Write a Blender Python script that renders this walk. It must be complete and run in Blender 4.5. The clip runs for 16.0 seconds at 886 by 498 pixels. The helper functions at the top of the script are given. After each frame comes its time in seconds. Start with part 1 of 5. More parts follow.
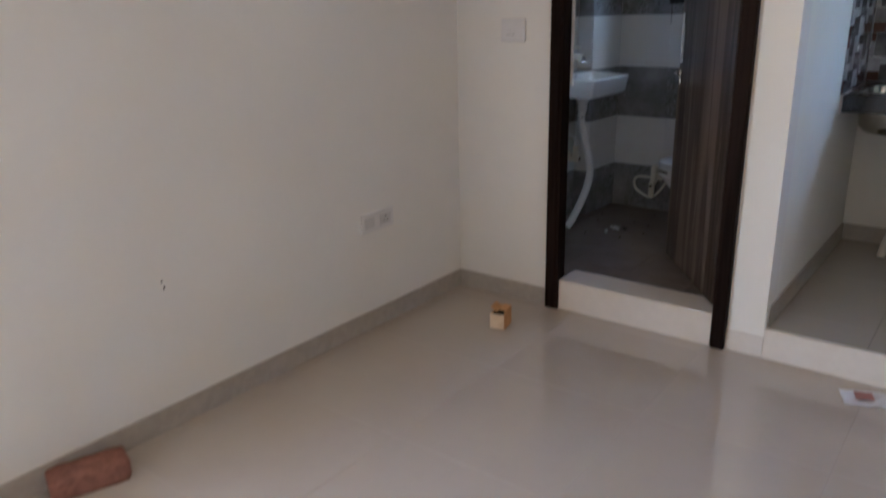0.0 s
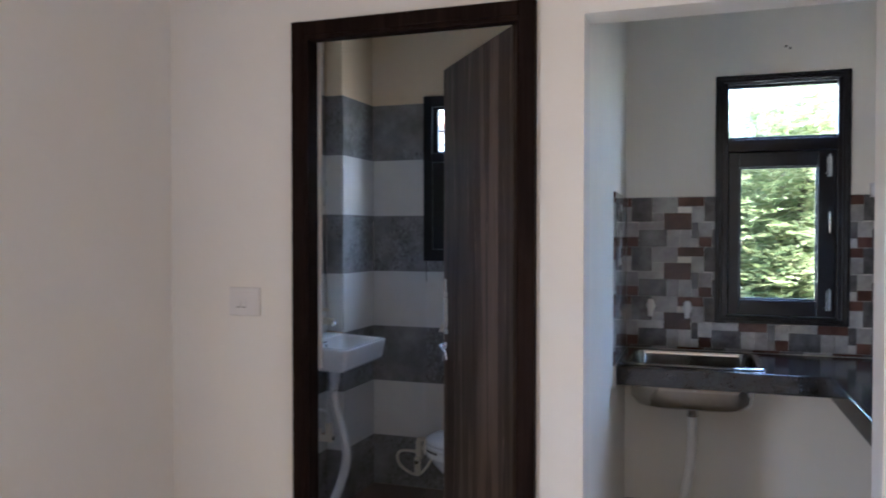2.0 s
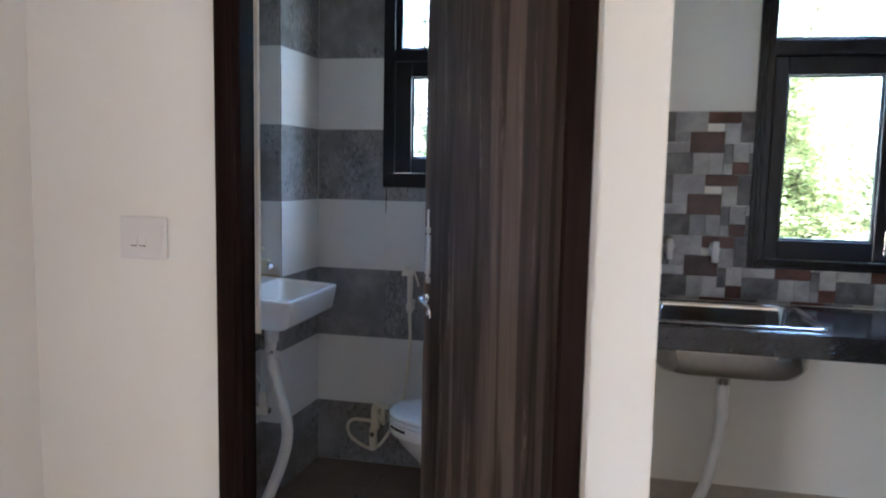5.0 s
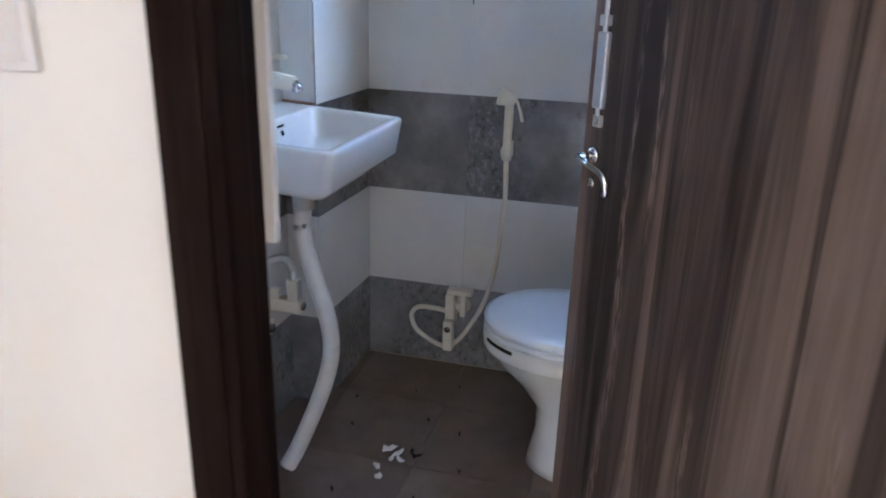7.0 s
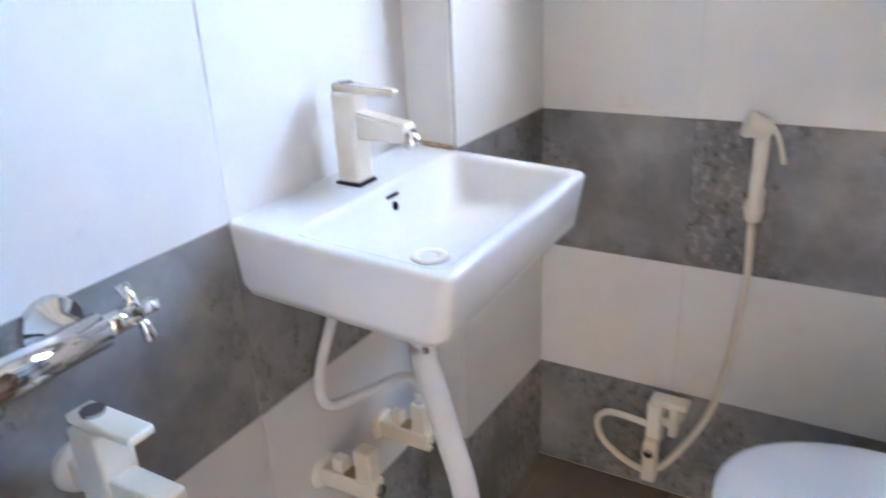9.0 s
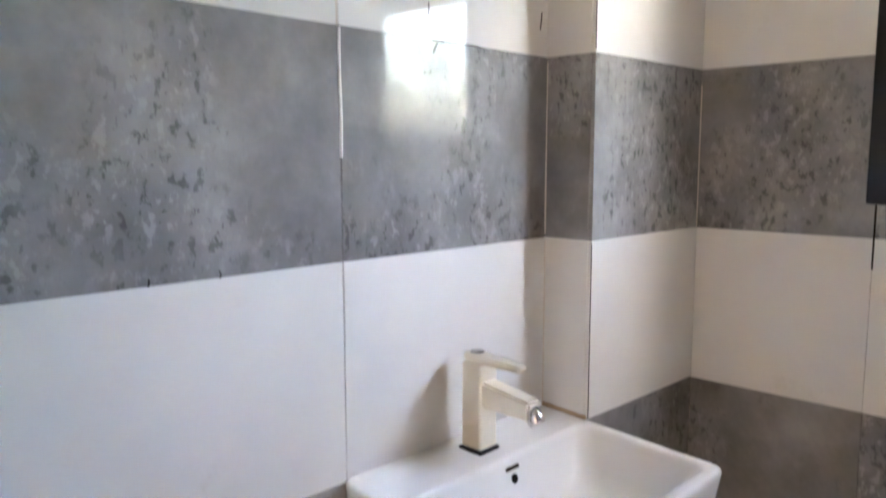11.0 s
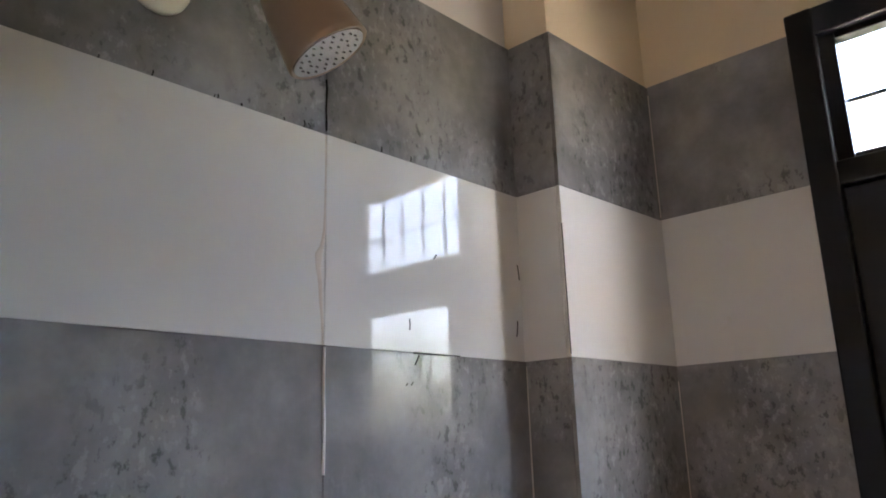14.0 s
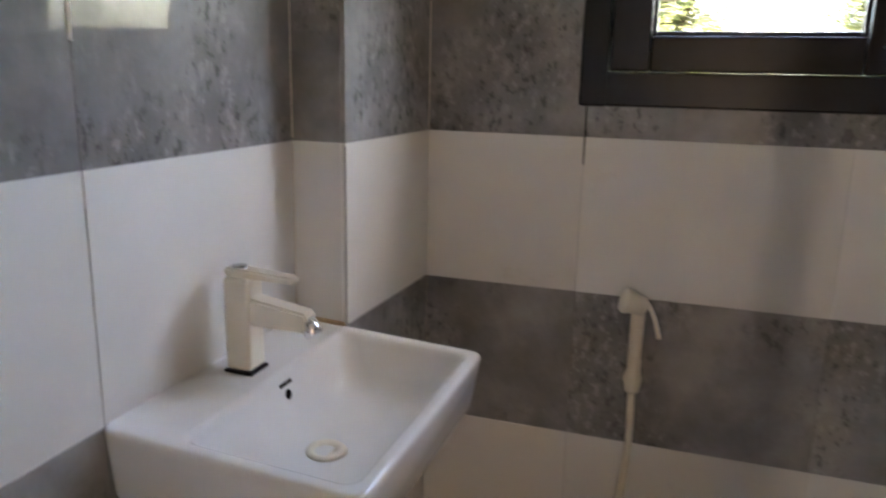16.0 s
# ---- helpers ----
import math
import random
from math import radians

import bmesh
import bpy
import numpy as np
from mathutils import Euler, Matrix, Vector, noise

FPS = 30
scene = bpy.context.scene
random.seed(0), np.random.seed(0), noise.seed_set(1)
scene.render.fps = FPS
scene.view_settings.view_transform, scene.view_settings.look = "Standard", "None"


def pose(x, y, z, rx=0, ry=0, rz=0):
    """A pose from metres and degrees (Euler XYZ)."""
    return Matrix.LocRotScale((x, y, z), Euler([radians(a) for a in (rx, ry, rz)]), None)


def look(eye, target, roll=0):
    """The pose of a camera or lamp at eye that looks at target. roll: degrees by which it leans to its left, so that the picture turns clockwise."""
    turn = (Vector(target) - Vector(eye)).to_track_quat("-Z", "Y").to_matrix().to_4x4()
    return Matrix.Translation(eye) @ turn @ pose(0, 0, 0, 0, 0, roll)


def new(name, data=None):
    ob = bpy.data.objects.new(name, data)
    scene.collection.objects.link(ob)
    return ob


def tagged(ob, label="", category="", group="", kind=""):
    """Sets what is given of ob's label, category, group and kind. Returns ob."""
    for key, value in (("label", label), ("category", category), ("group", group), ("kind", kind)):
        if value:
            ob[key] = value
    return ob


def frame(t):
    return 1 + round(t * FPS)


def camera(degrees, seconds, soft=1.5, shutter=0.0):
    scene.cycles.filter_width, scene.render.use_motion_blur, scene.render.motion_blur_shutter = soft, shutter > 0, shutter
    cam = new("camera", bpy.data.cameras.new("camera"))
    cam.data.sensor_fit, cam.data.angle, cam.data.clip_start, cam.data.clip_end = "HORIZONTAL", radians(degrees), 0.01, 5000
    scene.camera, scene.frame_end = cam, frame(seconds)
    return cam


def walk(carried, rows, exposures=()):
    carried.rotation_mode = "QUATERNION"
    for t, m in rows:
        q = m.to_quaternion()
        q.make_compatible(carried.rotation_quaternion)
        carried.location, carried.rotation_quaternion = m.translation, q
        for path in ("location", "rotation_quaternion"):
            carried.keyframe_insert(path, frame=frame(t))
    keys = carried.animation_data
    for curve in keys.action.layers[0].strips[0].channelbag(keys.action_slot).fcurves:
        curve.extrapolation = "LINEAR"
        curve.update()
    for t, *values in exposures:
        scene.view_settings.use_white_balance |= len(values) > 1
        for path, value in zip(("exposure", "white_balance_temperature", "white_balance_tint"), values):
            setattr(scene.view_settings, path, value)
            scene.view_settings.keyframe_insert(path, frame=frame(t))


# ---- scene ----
cam = camera(61.5, 16.0, 1.8, 0.5)
PATH = [
    (0, (1.99, -4.402, 1.239), (0.826, -2.898, 0.621), -1.3),
    (0.3, (1.923, -4.349, 1.265), (0.781, -2.784, 0.774), -1.6),
    (0.5, (1.866, -4.298, 1.271), (0.764, -2.678, 0.87), -1.3),
    (1, (1.792, -4.089, 1.347), (0.765, -2.383, 1.156), 0.1),
    (1.5, (1.783, -3.91, 1.379), (0.874, -2.131, 1.293), 0.1),
    (2, (1.655, -3.756, 1.369), (1.018, -1.861, 1.33), 0.0),
    (2.2, (1.615, -3.702, 1.37), (1.036, -1.788, 1.334), 0.5),
    (2.5, (1.545, -3.65, 1.361), (1.042, -1.715, 1.323), 0.6),
    (3, (1.547, -3.463, 1.339), (1.112, -1.511, 1.291), 1.6),
    (5.5, (1.116, -2.866, 1.292), (0.677, -0.949, 0.925), 0.7),
    (5.8, (1.046, -2.702, 1.271), (0.577, -0.818, 0.793), 0.2),
    (6, (1.012, -2.605, 1.247), (0.527, -0.734, 0.734), 0.8),
    (6.5, (0.863, -2.348, 1.22), (0.373, -0.508, 0.608), 1.3),
    (7, (0.788, -2.11, 1.179), (0.309, -0.291, 0.5), 1.7),
    (7.5, (0.743, -1.856, 1.176), (0.288, -0.044, 0.462), 1.25),
    (7.6, (0.704, -1.808, 1.159), (0.271, 0.001, 0.425), 0.45),
    (7.8, (0.689, -1.716, 1.164), (0.245, 0.07, 0.382), 0.80),
    (8, (0.666, -1.655, 1.145), (0.218, 0.132, 0.367), 1.40),
    (8.2, (0.634, -1.601, 1.164), (0.19, 0.18, 0.369), 1.40),
    (8.5, (0.595, -1.509, 1.168), (0.038, 0.236, 0.366), 0.0),
    (8.7, (0.586, -1.452, 1.179), (-0.149, 0.225, 0.373), -1.3),
    (11, (0.64, -1.382, 1.304), (-0.741, 0.045, 1.062), -0.1),
    (11.5, (0.648, -1.392, 1.326), (-0.75, 0.038, 1.299), -0.3),
    (12, (0.65, -1.398, 1.334), (-0.743, 0.032, 1.454), -0.3),
    (12.5, (0.652, -1.397, 1.343), (-0.734, 0.027, 1.57), -0.5),
    (13, (0.661, -1.399, 1.347), (-0.699, 0.02, 1.716), -1.0),
    (13.5, (0.664, -1.402, 1.353), (-0.679, 0.017, 1.78), -1.3),
    (14, (0.667, -1.394, 1.344), (-0.652, 0.025, 1.84), -1.8),
    (14.5, (0.651, -1.371, 1.344), (-0.596, 0.178, 1.551), -1.9),
    (14.8, (0.625, -1.365, 1.330), (-0.579, 0.236, 1.296), -1.9),
    (15, (0.615, -1.37, 1.315), (-0.529, 0.26, 1.131), -2.0),
    (15.5, (0.558, -1.398, 1.292), (-0.338, 0.36, 0.967), -0.8),
    (15.6, (0.544, -1.402, 1.288), (-0.302, 0.370, 0.940), -0.5),
    (16, (0.5, -1.41, 1.279), (-0.122, 0.435, 0.821), 1.2),
]
SKY, SUN, ROOM_FILL = 0.15, 3.2, 3.0
EXPOSURES = [(0.0, 4.72, 4850, 2), (0.5, 5.09, 4800, 3), (1.0, 5.10, 4800, 3), (2.0, 4.87, 4800, 5),
             (3.0, 4.93, 4800, 5), (5.5, 5.42, 4760, 1), (6.5, 5.79, 4720, 1), (7.0, 6.17, 4650, 2),
             (7.5, 6.65, 4550, 1), (8.0, 7.18, 4800, 1), (8.7, 7.15, 5200, 4), (10.8, 6.63, 6400, 8),
             (12.5, 5.66, 6450, 11), (14.0, 5.53, 6350, 12), (14.5, 5.20, 6350, 11), (15.0, 5.12, 6350, 10),
             (15.5, 5.36, 6450, 9), (16.0, 5.68, 6650, 8)]
walk(cam, [(t, look(eye, target, roll)) for t, eye, target, roll in PATH], EXPOSURES)
import itertools

# ---------------------------------------------------------------- light
world = bpy.data.worlds.new("sky")
scene.world = world
world.use_nodes = True
_wn = world.node_tree
_bg = _wn.nodes["Background"]
_sky = _wn.nodes.new("ShaderNodeTexSky")
_sky.sky_type = "NISHITA"
_sky.sun_disc = False
_sky.sun_elevation = radians(48)
_sky.sun_rotation = radians(100)
_sky.air_density, _sky.dust_density, _sky.ozone_density = 1.0, 3.5, 1.0
_wn.links.new(_sky.outputs[0], _bg.inputs["Color"])
_bg.inputs["Strength"].default_value = SKY

_sun = new("sun", bpy.data.lights.new("sun", "SUN"))
_sun.data.energy, _sun.data.angle, _sun.data.color = SUN, radians(8), (1.0, 0.96, 0.89)
_az, _el = radians(100), radians(48)
_sun.matrix_world = look((math.sin(_az) * math.cos(_el) * 30, math.cos(_az) * math.cos(_el) * 30, math.sin(_el) * 30), (0, 0, 0))

# added warm fill lamp, out of view, that brightens the room
_room_fill = new("room_fill_light", bpy.data.lights.new("room_fill_light", "AREA"))
_room_fill.data.shape, _room_fill.data.size, _room_fill.data.size_y = "RECTANGLE", 0.92, 1.9
_room_fill.data.energy, _room_fill.data.color = ROOM_FILL, (1.0, 0.70, 0.43)
_room_fill.matrix_world = look((-0.22, -4.98, 0.95), (1.0, -4.80, 0.95))


# ---------------------------------------------------------------- mesh helpers
def mesh_of(bm, name, mat, smooth=False):
    me = bpy.data.meshes.new(name)
    bmesh.ops.recalc_face_normals(bm, faces=bm.faces)
    bm.to_mesh(me)
    bm.free()
    for m in (mat if isinstance(mat, (list, tuple)) else [mat]):
        me.materials.append(m)
    if smooth:
        for p in me.polygons:
            p.use_smooth = True
    return me


def part(name, bm, mat, parent=None, label="", smooth=False):
    """One mesh object; a child of parent where one is given."""
    ob = new(name, mesh_of(bm, name, mat, smooth))
    if parent is not None:
        ob.parent = parent
    if label:
        ob["label"] = label
    return ob


def box(bm, x0, y0, z0, x1, y1, z1, bevel=0.0, seg=2):
    vs = [bm.verts.new(p) for p in itertools.product((x0, x1), (y0, y1), (z0, z1))]
    faces = []
    for q in ((0, 1, 3, 2), (4, 6, 7, 5), (0, 4, 5, 1), (2, 3, 7, 6), (0, 2, 6, 4), (1, 5, 7, 3)):
        faces.append(bm.faces.new([vs[i] for i in q]))
    if bevel > 0:
        edges = list({e for f in faces for e in f.edges})
        bmesh.ops.bevel(bm, geom=edges, offset=bevel, segments=seg, affect="EDGES", profile=0.5)
    return vs


def boxes(*items, bevel=0.0):
    bm = bmesh.new()
    for b in items:
        box(bm, *b, bevel=bevel)
    return bm


def loft(bm, loops, cap_start=True, cap_end=True):
    """Skin closed loops of equal length."""
    rows = [[bm.verts.new(p) for p in lp] for lp in loops]
    n = len(rows[0])
    for a, b in zip(rows, rows[1:]):
        for i in range(n):
            bm.faces.new((a[i], a[(i + 1) % n], b[(i + 1) % n], b[i]))
    if cap_start:
        bm.faces.new(rows[0][::-1])
    if cap_end:
        bm.faces.new(rows[-1])
    return rows


def rrect(x0, y0, x1, y1, z, r, n=6):
    pts = []
    for cx, cy, a0 in ((x1 - r, y1 - r, 0), (x0 + r, y1 - r, 90), (x0 + r, y0 + r, 180), (x1 - r, y0 + r, 270)):
        for k in range(n + 1):
            a = radians(a0 + 90 * k / n)
            pts.append((cx + r * math.cos(a), cy + r * math.sin(a), z))
    return pts


def ring(c, r, axis=(0, 0, 1), n=20):
    q = Vector((0, 0, 1)).rotation_difference(Vector(axis))
    return [tuple(Vector(c) + q @ Vector((r * math.cos(2 * math.pi * k / n), r * math.sin(2 * math.pi * k / n), 0))) for k in range(n)]


def rod(bm, a, b, r, r2=None, n=16):
    d = (Vector(b) - Vector(a)).normalized()
    loft(bm, [ring(a, r, d, n), ring(b, r if r2 is None else r2, d, n)])


def smooth_path(pts, step=8):
    out = []
    p = [Vector(q) for q in pts]
    p = [2 * p[0] - p[1]] + p + [2 * p[-1] - p[-2]]
    for i in range(1, len(p) - 2):
        for k in range(step):
            t = k / step
            a, b, c, d = p[i - 1:i + 3]
            out.append(0.5 * ((2 * b) + (c - a) * t + (2 * a - 5 * b + 4 * c - d) * t * t + (3 * b - a - 3 * c + d) * t ** 3))
    out.append(p[-2])
    return out


def tube(bm, pts, r, n=12, step=8, rib=0.0):
    path = smooth_path(pts, step)
    loops = []
    for i, c in enumerate(path):
        d = (path[min(i + 1, len(path) - 1)] - path[max(i - 1, 0)]).normalized()
        loops.append(ring(c, r * (1 + (rib if i % 2 else 0)), d, n))
    loft(bm, loops)


# ---------------------------------------------------------------- material helpers
def material(name, base=(0.5, 0.5, 0.5), rough=0.5, metal=0.0, spec=0.5):
    m = bpy.data.materials.new(name)
    m.use_nodes = True
    b = m.node_tree.nodes["Principled BSDF"]
    b.inputs["Base Color"].default_value = (*base, 1)
    b.inputs["Roughness"].default_value = rough
    b.inputs["Metallic"].default_value = metal
    b.inputs["Specular IOR Level"].default_value = spec
    return m, m.node_tree, b


def node(nt, kind, **inputs):
    n = nt.nodes.new(kind)
    for k, v in inputs.items():
        n.inputs[k.replace("_", " ")].default_value = v
    return n


def coords(nt, scale=(1, 1, 1), world_space=True):
    tc = nt.nodes.new("ShaderNodeTexCoord")
    mp = nt.nodes.new("ShaderNodeMapping")
    mp.inputs["Scale"].default_value = scale
    if world_space:
        g = nt.nodes.new("ShaderNodeNewGeometry")
        nt.links.new(g.outputs["Position"], mp.inputs[0])
        nt.nodes.remove(tc)
    else:
        nt.links.new(tc.outputs["Object"], mp.inputs[0])
    return mp.outputs[0]


def noise_tex(nt, vec, scale, detail=4, rough=0.55):
    n = nt.nodes.new("ShaderNodeTexNoise")
    n.inputs["Scale"].default_value, n.inputs["Detail"].default_value, n.inputs["Roughness"].default_value = scale, detail, rough
    nt.links.new(vec, n.inputs["Vector"])
    return n.outputs["Fac"]


def ramp(nt, fac, stops):
    r = nt.nodes.new("ShaderNodeValToRGB")
    while len(r.color_ramp.elements) < len(stops):
        r.color_ramp.elements.new(0.5)
    for e, (p, c) in zip(r.color_ramp.elements, stops):
        e.position, e.color = p, (*c, 1) if len(c) == 3 else c
    nt.links.new(fac, r.inputs[0])
    return r.outputs[0]


def mix(nt, fac, a, b, mode="MIX"):
    m = nt.nodes.new("ShaderNodeMix")
    m.data_type, m.blend_type = "RGBA", mode
    for sock, v in ((m.inputs[0], fac), (m.inputs[6], a), (m.inputs[7], b)):
        if isinstance(v, bpy.types.NodeSocket):
            nt.links.new(v, sock)
        elif isinstance(v, (int, float)):
            sock.default_value = v
        else:
            sock.default_value = (*v, 1)
    return m.outputs[2]


def bump(nt, bsdf, height, strength=0.1, dist=0.002):
    b = nt.nodes.new("ShaderNodeBump")
    b.inputs["Strength"].default_value, b.inputs["Distance"].default_value = strength, dist
    nt.links.new(height, b.inputs["Height"])
    nt.links.new(b.outputs[0], bsdf.inputs["Normal"])


def grey(v):
    return (v, v, v)


def plaster(name, col, dirt=0.06):
    m, nt, b = material(name, col, 0.75, spec=0.25)
    v = coords(nt)
    big = noise_tex(nt, v, 1.7, 5)
    fine = noise_tex(nt, v, 45, 3)
    lo = tuple(c * (1 - dirt) for c in col)
    c1 = ramp(nt, big, [(0.3, lo), (0.7, col)])
    c2 = mix(nt, 0.10, c1, ramp(nt, fine, [(0.3, grey(0.42)), (0.7, grey(0.58))]), "OVERLAY")
    nt.links.new(c2, b.inputs["Base Color"])
    bump(nt, b, noise_tex(nt, v, 120, 4), 0.06, 0.001)
    return m


def speckle(name, a, b_col, scale, rough, spec=0.5, bumpy=0.0, metal=0.0, a_to=0.4, b_from=0.6):
    m, nt, b = material(name, a, rough, metal, spec)
    v = coords(nt)
    f = noise_tex(nt, v, scale, 6)
    g = noise_tex(nt, v, scale * 0.11, 4)
    c = mix(nt, 0.5, ramp(nt, f, [(a_to, a), (b_from, b_col)]), ramp(nt, g, [(0.3, a), (0.7, b_col)]))
    nt.links.new(c, b.inputs["Base Color"])
    if bumpy:
        bump(nt, b, f, bumpy, 0.002)
    return m


def random_shift(nt, out, amount=0.06):
    """Vary a colour a little from piece to piece."""
    oi = nt.nodes.new("ShaderNodeObjectInfo")
    mr = nt.nodes.new("ShaderNodeMapRange")
    mr.inputs["To Min"].default_value, mr.inputs["To Max"].default_value = 1 - amount, 1 + amount
    nt.links.new(oi.outputs["Random"], mr.inputs[0])
    hs = nt.nodes.new("ShaderNodeHueSaturation")
    nt.links.new(mr.outputs[0], hs.inputs["Value"])
    nt.links.new(out, hs.inputs["Color"])
    return hs.outputs[0]


def shifted_coords(nt, scale=(1, 1, 1)):
    """World place, moved by a random step for each piece, so that no two pieces are alike."""
    g = nt.nodes.new("ShaderNodeNewGeometry")
    oi = nt.nodes.new("ShaderNodeObjectInfo")
    sc = nt.nodes.new("ShaderNodeVectorMath")
    sc.operation = "SCALE"
    sc.inputs[0].default_value = (7.1, 3.7, 5.3)
    nt.links.new(oi.outputs["Random"], sc.inputs["Scale"])
    ad = nt.nodes.new("ShaderNodeVectorMath")
    nt.links.new(g.outputs["Position"], ad.inputs[0])
    nt.links.new(sc.outputs[0], ad.inputs[1])
    mp = nt.nodes.new("ShaderNodeMapping")
    mp.inputs["Scale"].default_value = scale
    nt.links.new(ad.outputs[0], mp.inputs[0])
    return mp.outputs[0]


# ---------------------------------------------------------------- materials
M_WALL = plaster("cream_plaster", (0.77, 0.735, 0.69))
M_KWALL = plaster("kitchen_plaster", (0.82, 0.79, 0.72), 0.08)
M_CEIL = plaster("ceiling_white", (0.80, 0.78, 0.74))
M_BWALL = plaster("bath_upper_paint", (0.84, 0.70, 0.51))


def tile_white():
    m, nt, b = material("white_glazed_tile", (0.72, 0.71, 0.68), 0.10, spec=0.18)
    v = shifted_coords(nt)
    big = noise_tex(nt, v, 2.3, 5)
    c = ramp(nt, big, [(0.3, (0.66, 0.65, 0.62)), (0.7, (0.75, 0.74, 0.72))])
    stain = noise_tex(nt, v, 9, 6, 0.7)
    c = mix(nt, ramp(nt, stain, [(0.62, grey(0)), (0.78, grey(0.35))]), c, (0.50, 0.45, 0.38))
    nt.links.new(random_shift(nt, c, 0.03), b.inputs["Base Color"])
    r = ramp(nt, noise_tex(nt, v, 6, 5), [(0.35, grey(0.012)), (0.75, grey(0.035))])
    nt.links.new(r, b.inputs["Roughness"])
    bump(nt, b, noise_tex(nt, v, 5, 2), 0.018, 0.003)
    return m


def tile_grey():
    m, nt, b = material("grey_mottled_tile", (0.2, 0.2, 0.2), 0.16, spec=0.26)
    v = shifted_coords(nt)
    cloud = noise_tex(nt, v, 6, 5, 0.6)
    base = ramp(nt, cloud, [(0.30, (0.165, 0.163, 0.163)), (0.5, (0.245, 0.243, 0.243)), (0.70, (0.35, 0.35, 0.35))])
    # clusters of small upright relief flecks, their shade and glints painted dark and light
    vs = shifted_coords(nt, (1, 1, 0.68))
    fleck = noise_tex(nt, vs, 64, 5, 0.66)
    patch = ramp(nt, noise_tex(nt, v, 3.6, 5), [(0.45, grey(0.06)), (0.54, grey(1))])
    dark = ramp(nt, fleck, [(0.38, grey(1)), (0.44, grey(0))])
    light = ramp(nt, fleck, [(0.55, grey(0)), (0.62, grey(1))])
    c = mix(nt, mix(nt, 1.0, mix(nt, 1.0, dark, grey(0.62), "MULTIPLY"), patch, "MULTIPLY"), base, (0.070, 0.070, 0.073))
    c = mix(nt, mix(nt, 1.0, mix(nt, 1.0, light, grey(0.50), "MULTIPLY"), patch, "MULTIPLY"), c, (0.40, 0.40, 0.40))
    nt.links.new(random_shift(nt, c, 0.05), b.inputs["Base Color"])
    nt.links.new(ramp(nt, fleck, [(0.3, grey(0.05)), (0.55, grey(0.014))]), b.inputs["Roughness"])
    relief = mix(nt, 1.0, mix(nt, 1.0, ramp(nt, fleck, [(0.38, grey(0)), (0.44, grey(0.5)), (0.55, grey(0.5)), (0.62, grey(1))]), grey(0.5), "SUBTRACT"), patch, "MULTIPLY")
    bump(nt, b, relief, 0.30, 0.0012)
    return m


M_TW, M_TG = tile_white(), tile_grey()
M_GROUT = speckle("grout", (0.42, 0.37, 0.31), (0.22, 0.19, 0.16), 40, 0.9, 0.1, 0.3)
M_FILLER = speckle("tan_filler", (0.66, 0.60, 0.53), (0.56, 0.49, 0.42), 60, 0.85, 0.15, 0.3)
M_TANFILL = speckle("brown_sealant", (0.42, 0.31, 0.20), (0.33, 0.24, 0.15), 50, 0.6, 0.3, 0.2)
M_CRACK, _, _ = material("black_crack", (0.012, 0.011, 0.01), 0.9, spec=0.1)


def bath_floor_mat():
    m, nt, b = material("brown_floor_tile", (0.1, 0.08, 0.07), 0.35)
    v = shifted_coords(nt)
    a = ramp(nt, noise_tex(nt, v, 7, 6, 0.6), [(0.3, (0.115, 0.085, 0.068)), (0.7, (0.205, 0.155, 0.125))])
    dust = ramp(nt, noise_tex(nt, coords(nt), 3.2, 6, 0.65), [(0.45, grey(0)), (0.72, grey(0.55))])
    c = mix(nt, dust, a, (0.28, 0.23, 0.19))
    spots = ramp(nt, noise_tex(nt, coords(nt), 28, 3), [(0.70, grey(0)), (0.76, grey(1))])
    c = mix(nt, spots, c, (0.05, 0.04, 0.035))
    nt.links.new(random_shift(nt, c, 0.07), b.inputs["Base Color"])
    nt.links.new(ramp(nt, dust, [(0, grey(0.28)), (1, grey(0.6))]), b.inputs["Roughness"])
    bump(nt, b, noise_tex(nt, v, 70, 4), 0.08, 0.001)
    return m


M_BFLOOR = bath_floor_mat()


def room_floor_mat(name, col, dust_col, rough, lo=0.7, hi=1.8):
    m, nt, b = material(name, col, rough, spec=0.75)
    v = coords(nt)
    c = ramp(nt, noise_tex(nt, v, 1.3, 6), [(0.3, tuple(k * 0.9 for k in col)), (0.7, col)])
    c = mix(nt, ramp(nt, noise_tex(nt, v, 16, 5, 0.7), [(0.5, grey(0)), (0.8, grey(0.5))]), c, dust_col)
    nt.links.new(random_shift(nt, c, 0.02), b.inputs["Base Color"])
    nt.links.new(ramp(nt, noise_tex(nt, v, 3.5, 6, 0.65), [(0.3, grey(rough * lo)), (0.75, grey(rough * hi))]), b.inputs["Roughness"])
    return m


M_FLOOR = room_floor_mat("ivory_vitrified_tile", (0.49, 0.43, 0.375), (0.44, 0.385, 0.335), 0.045)
M_KFLOOR = room_floor_mat("kitchen_floor_tile", (0.44, 0.40, 0.35), (0.41, 0.37, 0.325), 0.20, 0.95, 1.1)
M_SKIRT = speckle("skirting_tile", (0.44, 0.39, 0.34), (0.36, 0.32, 0.28), 25, 0.3)
M_SILL = speckle("sill_stone", (0.66, 0.60, 0.54), (0.62, 0.56, 0.505), 25, 0.3)


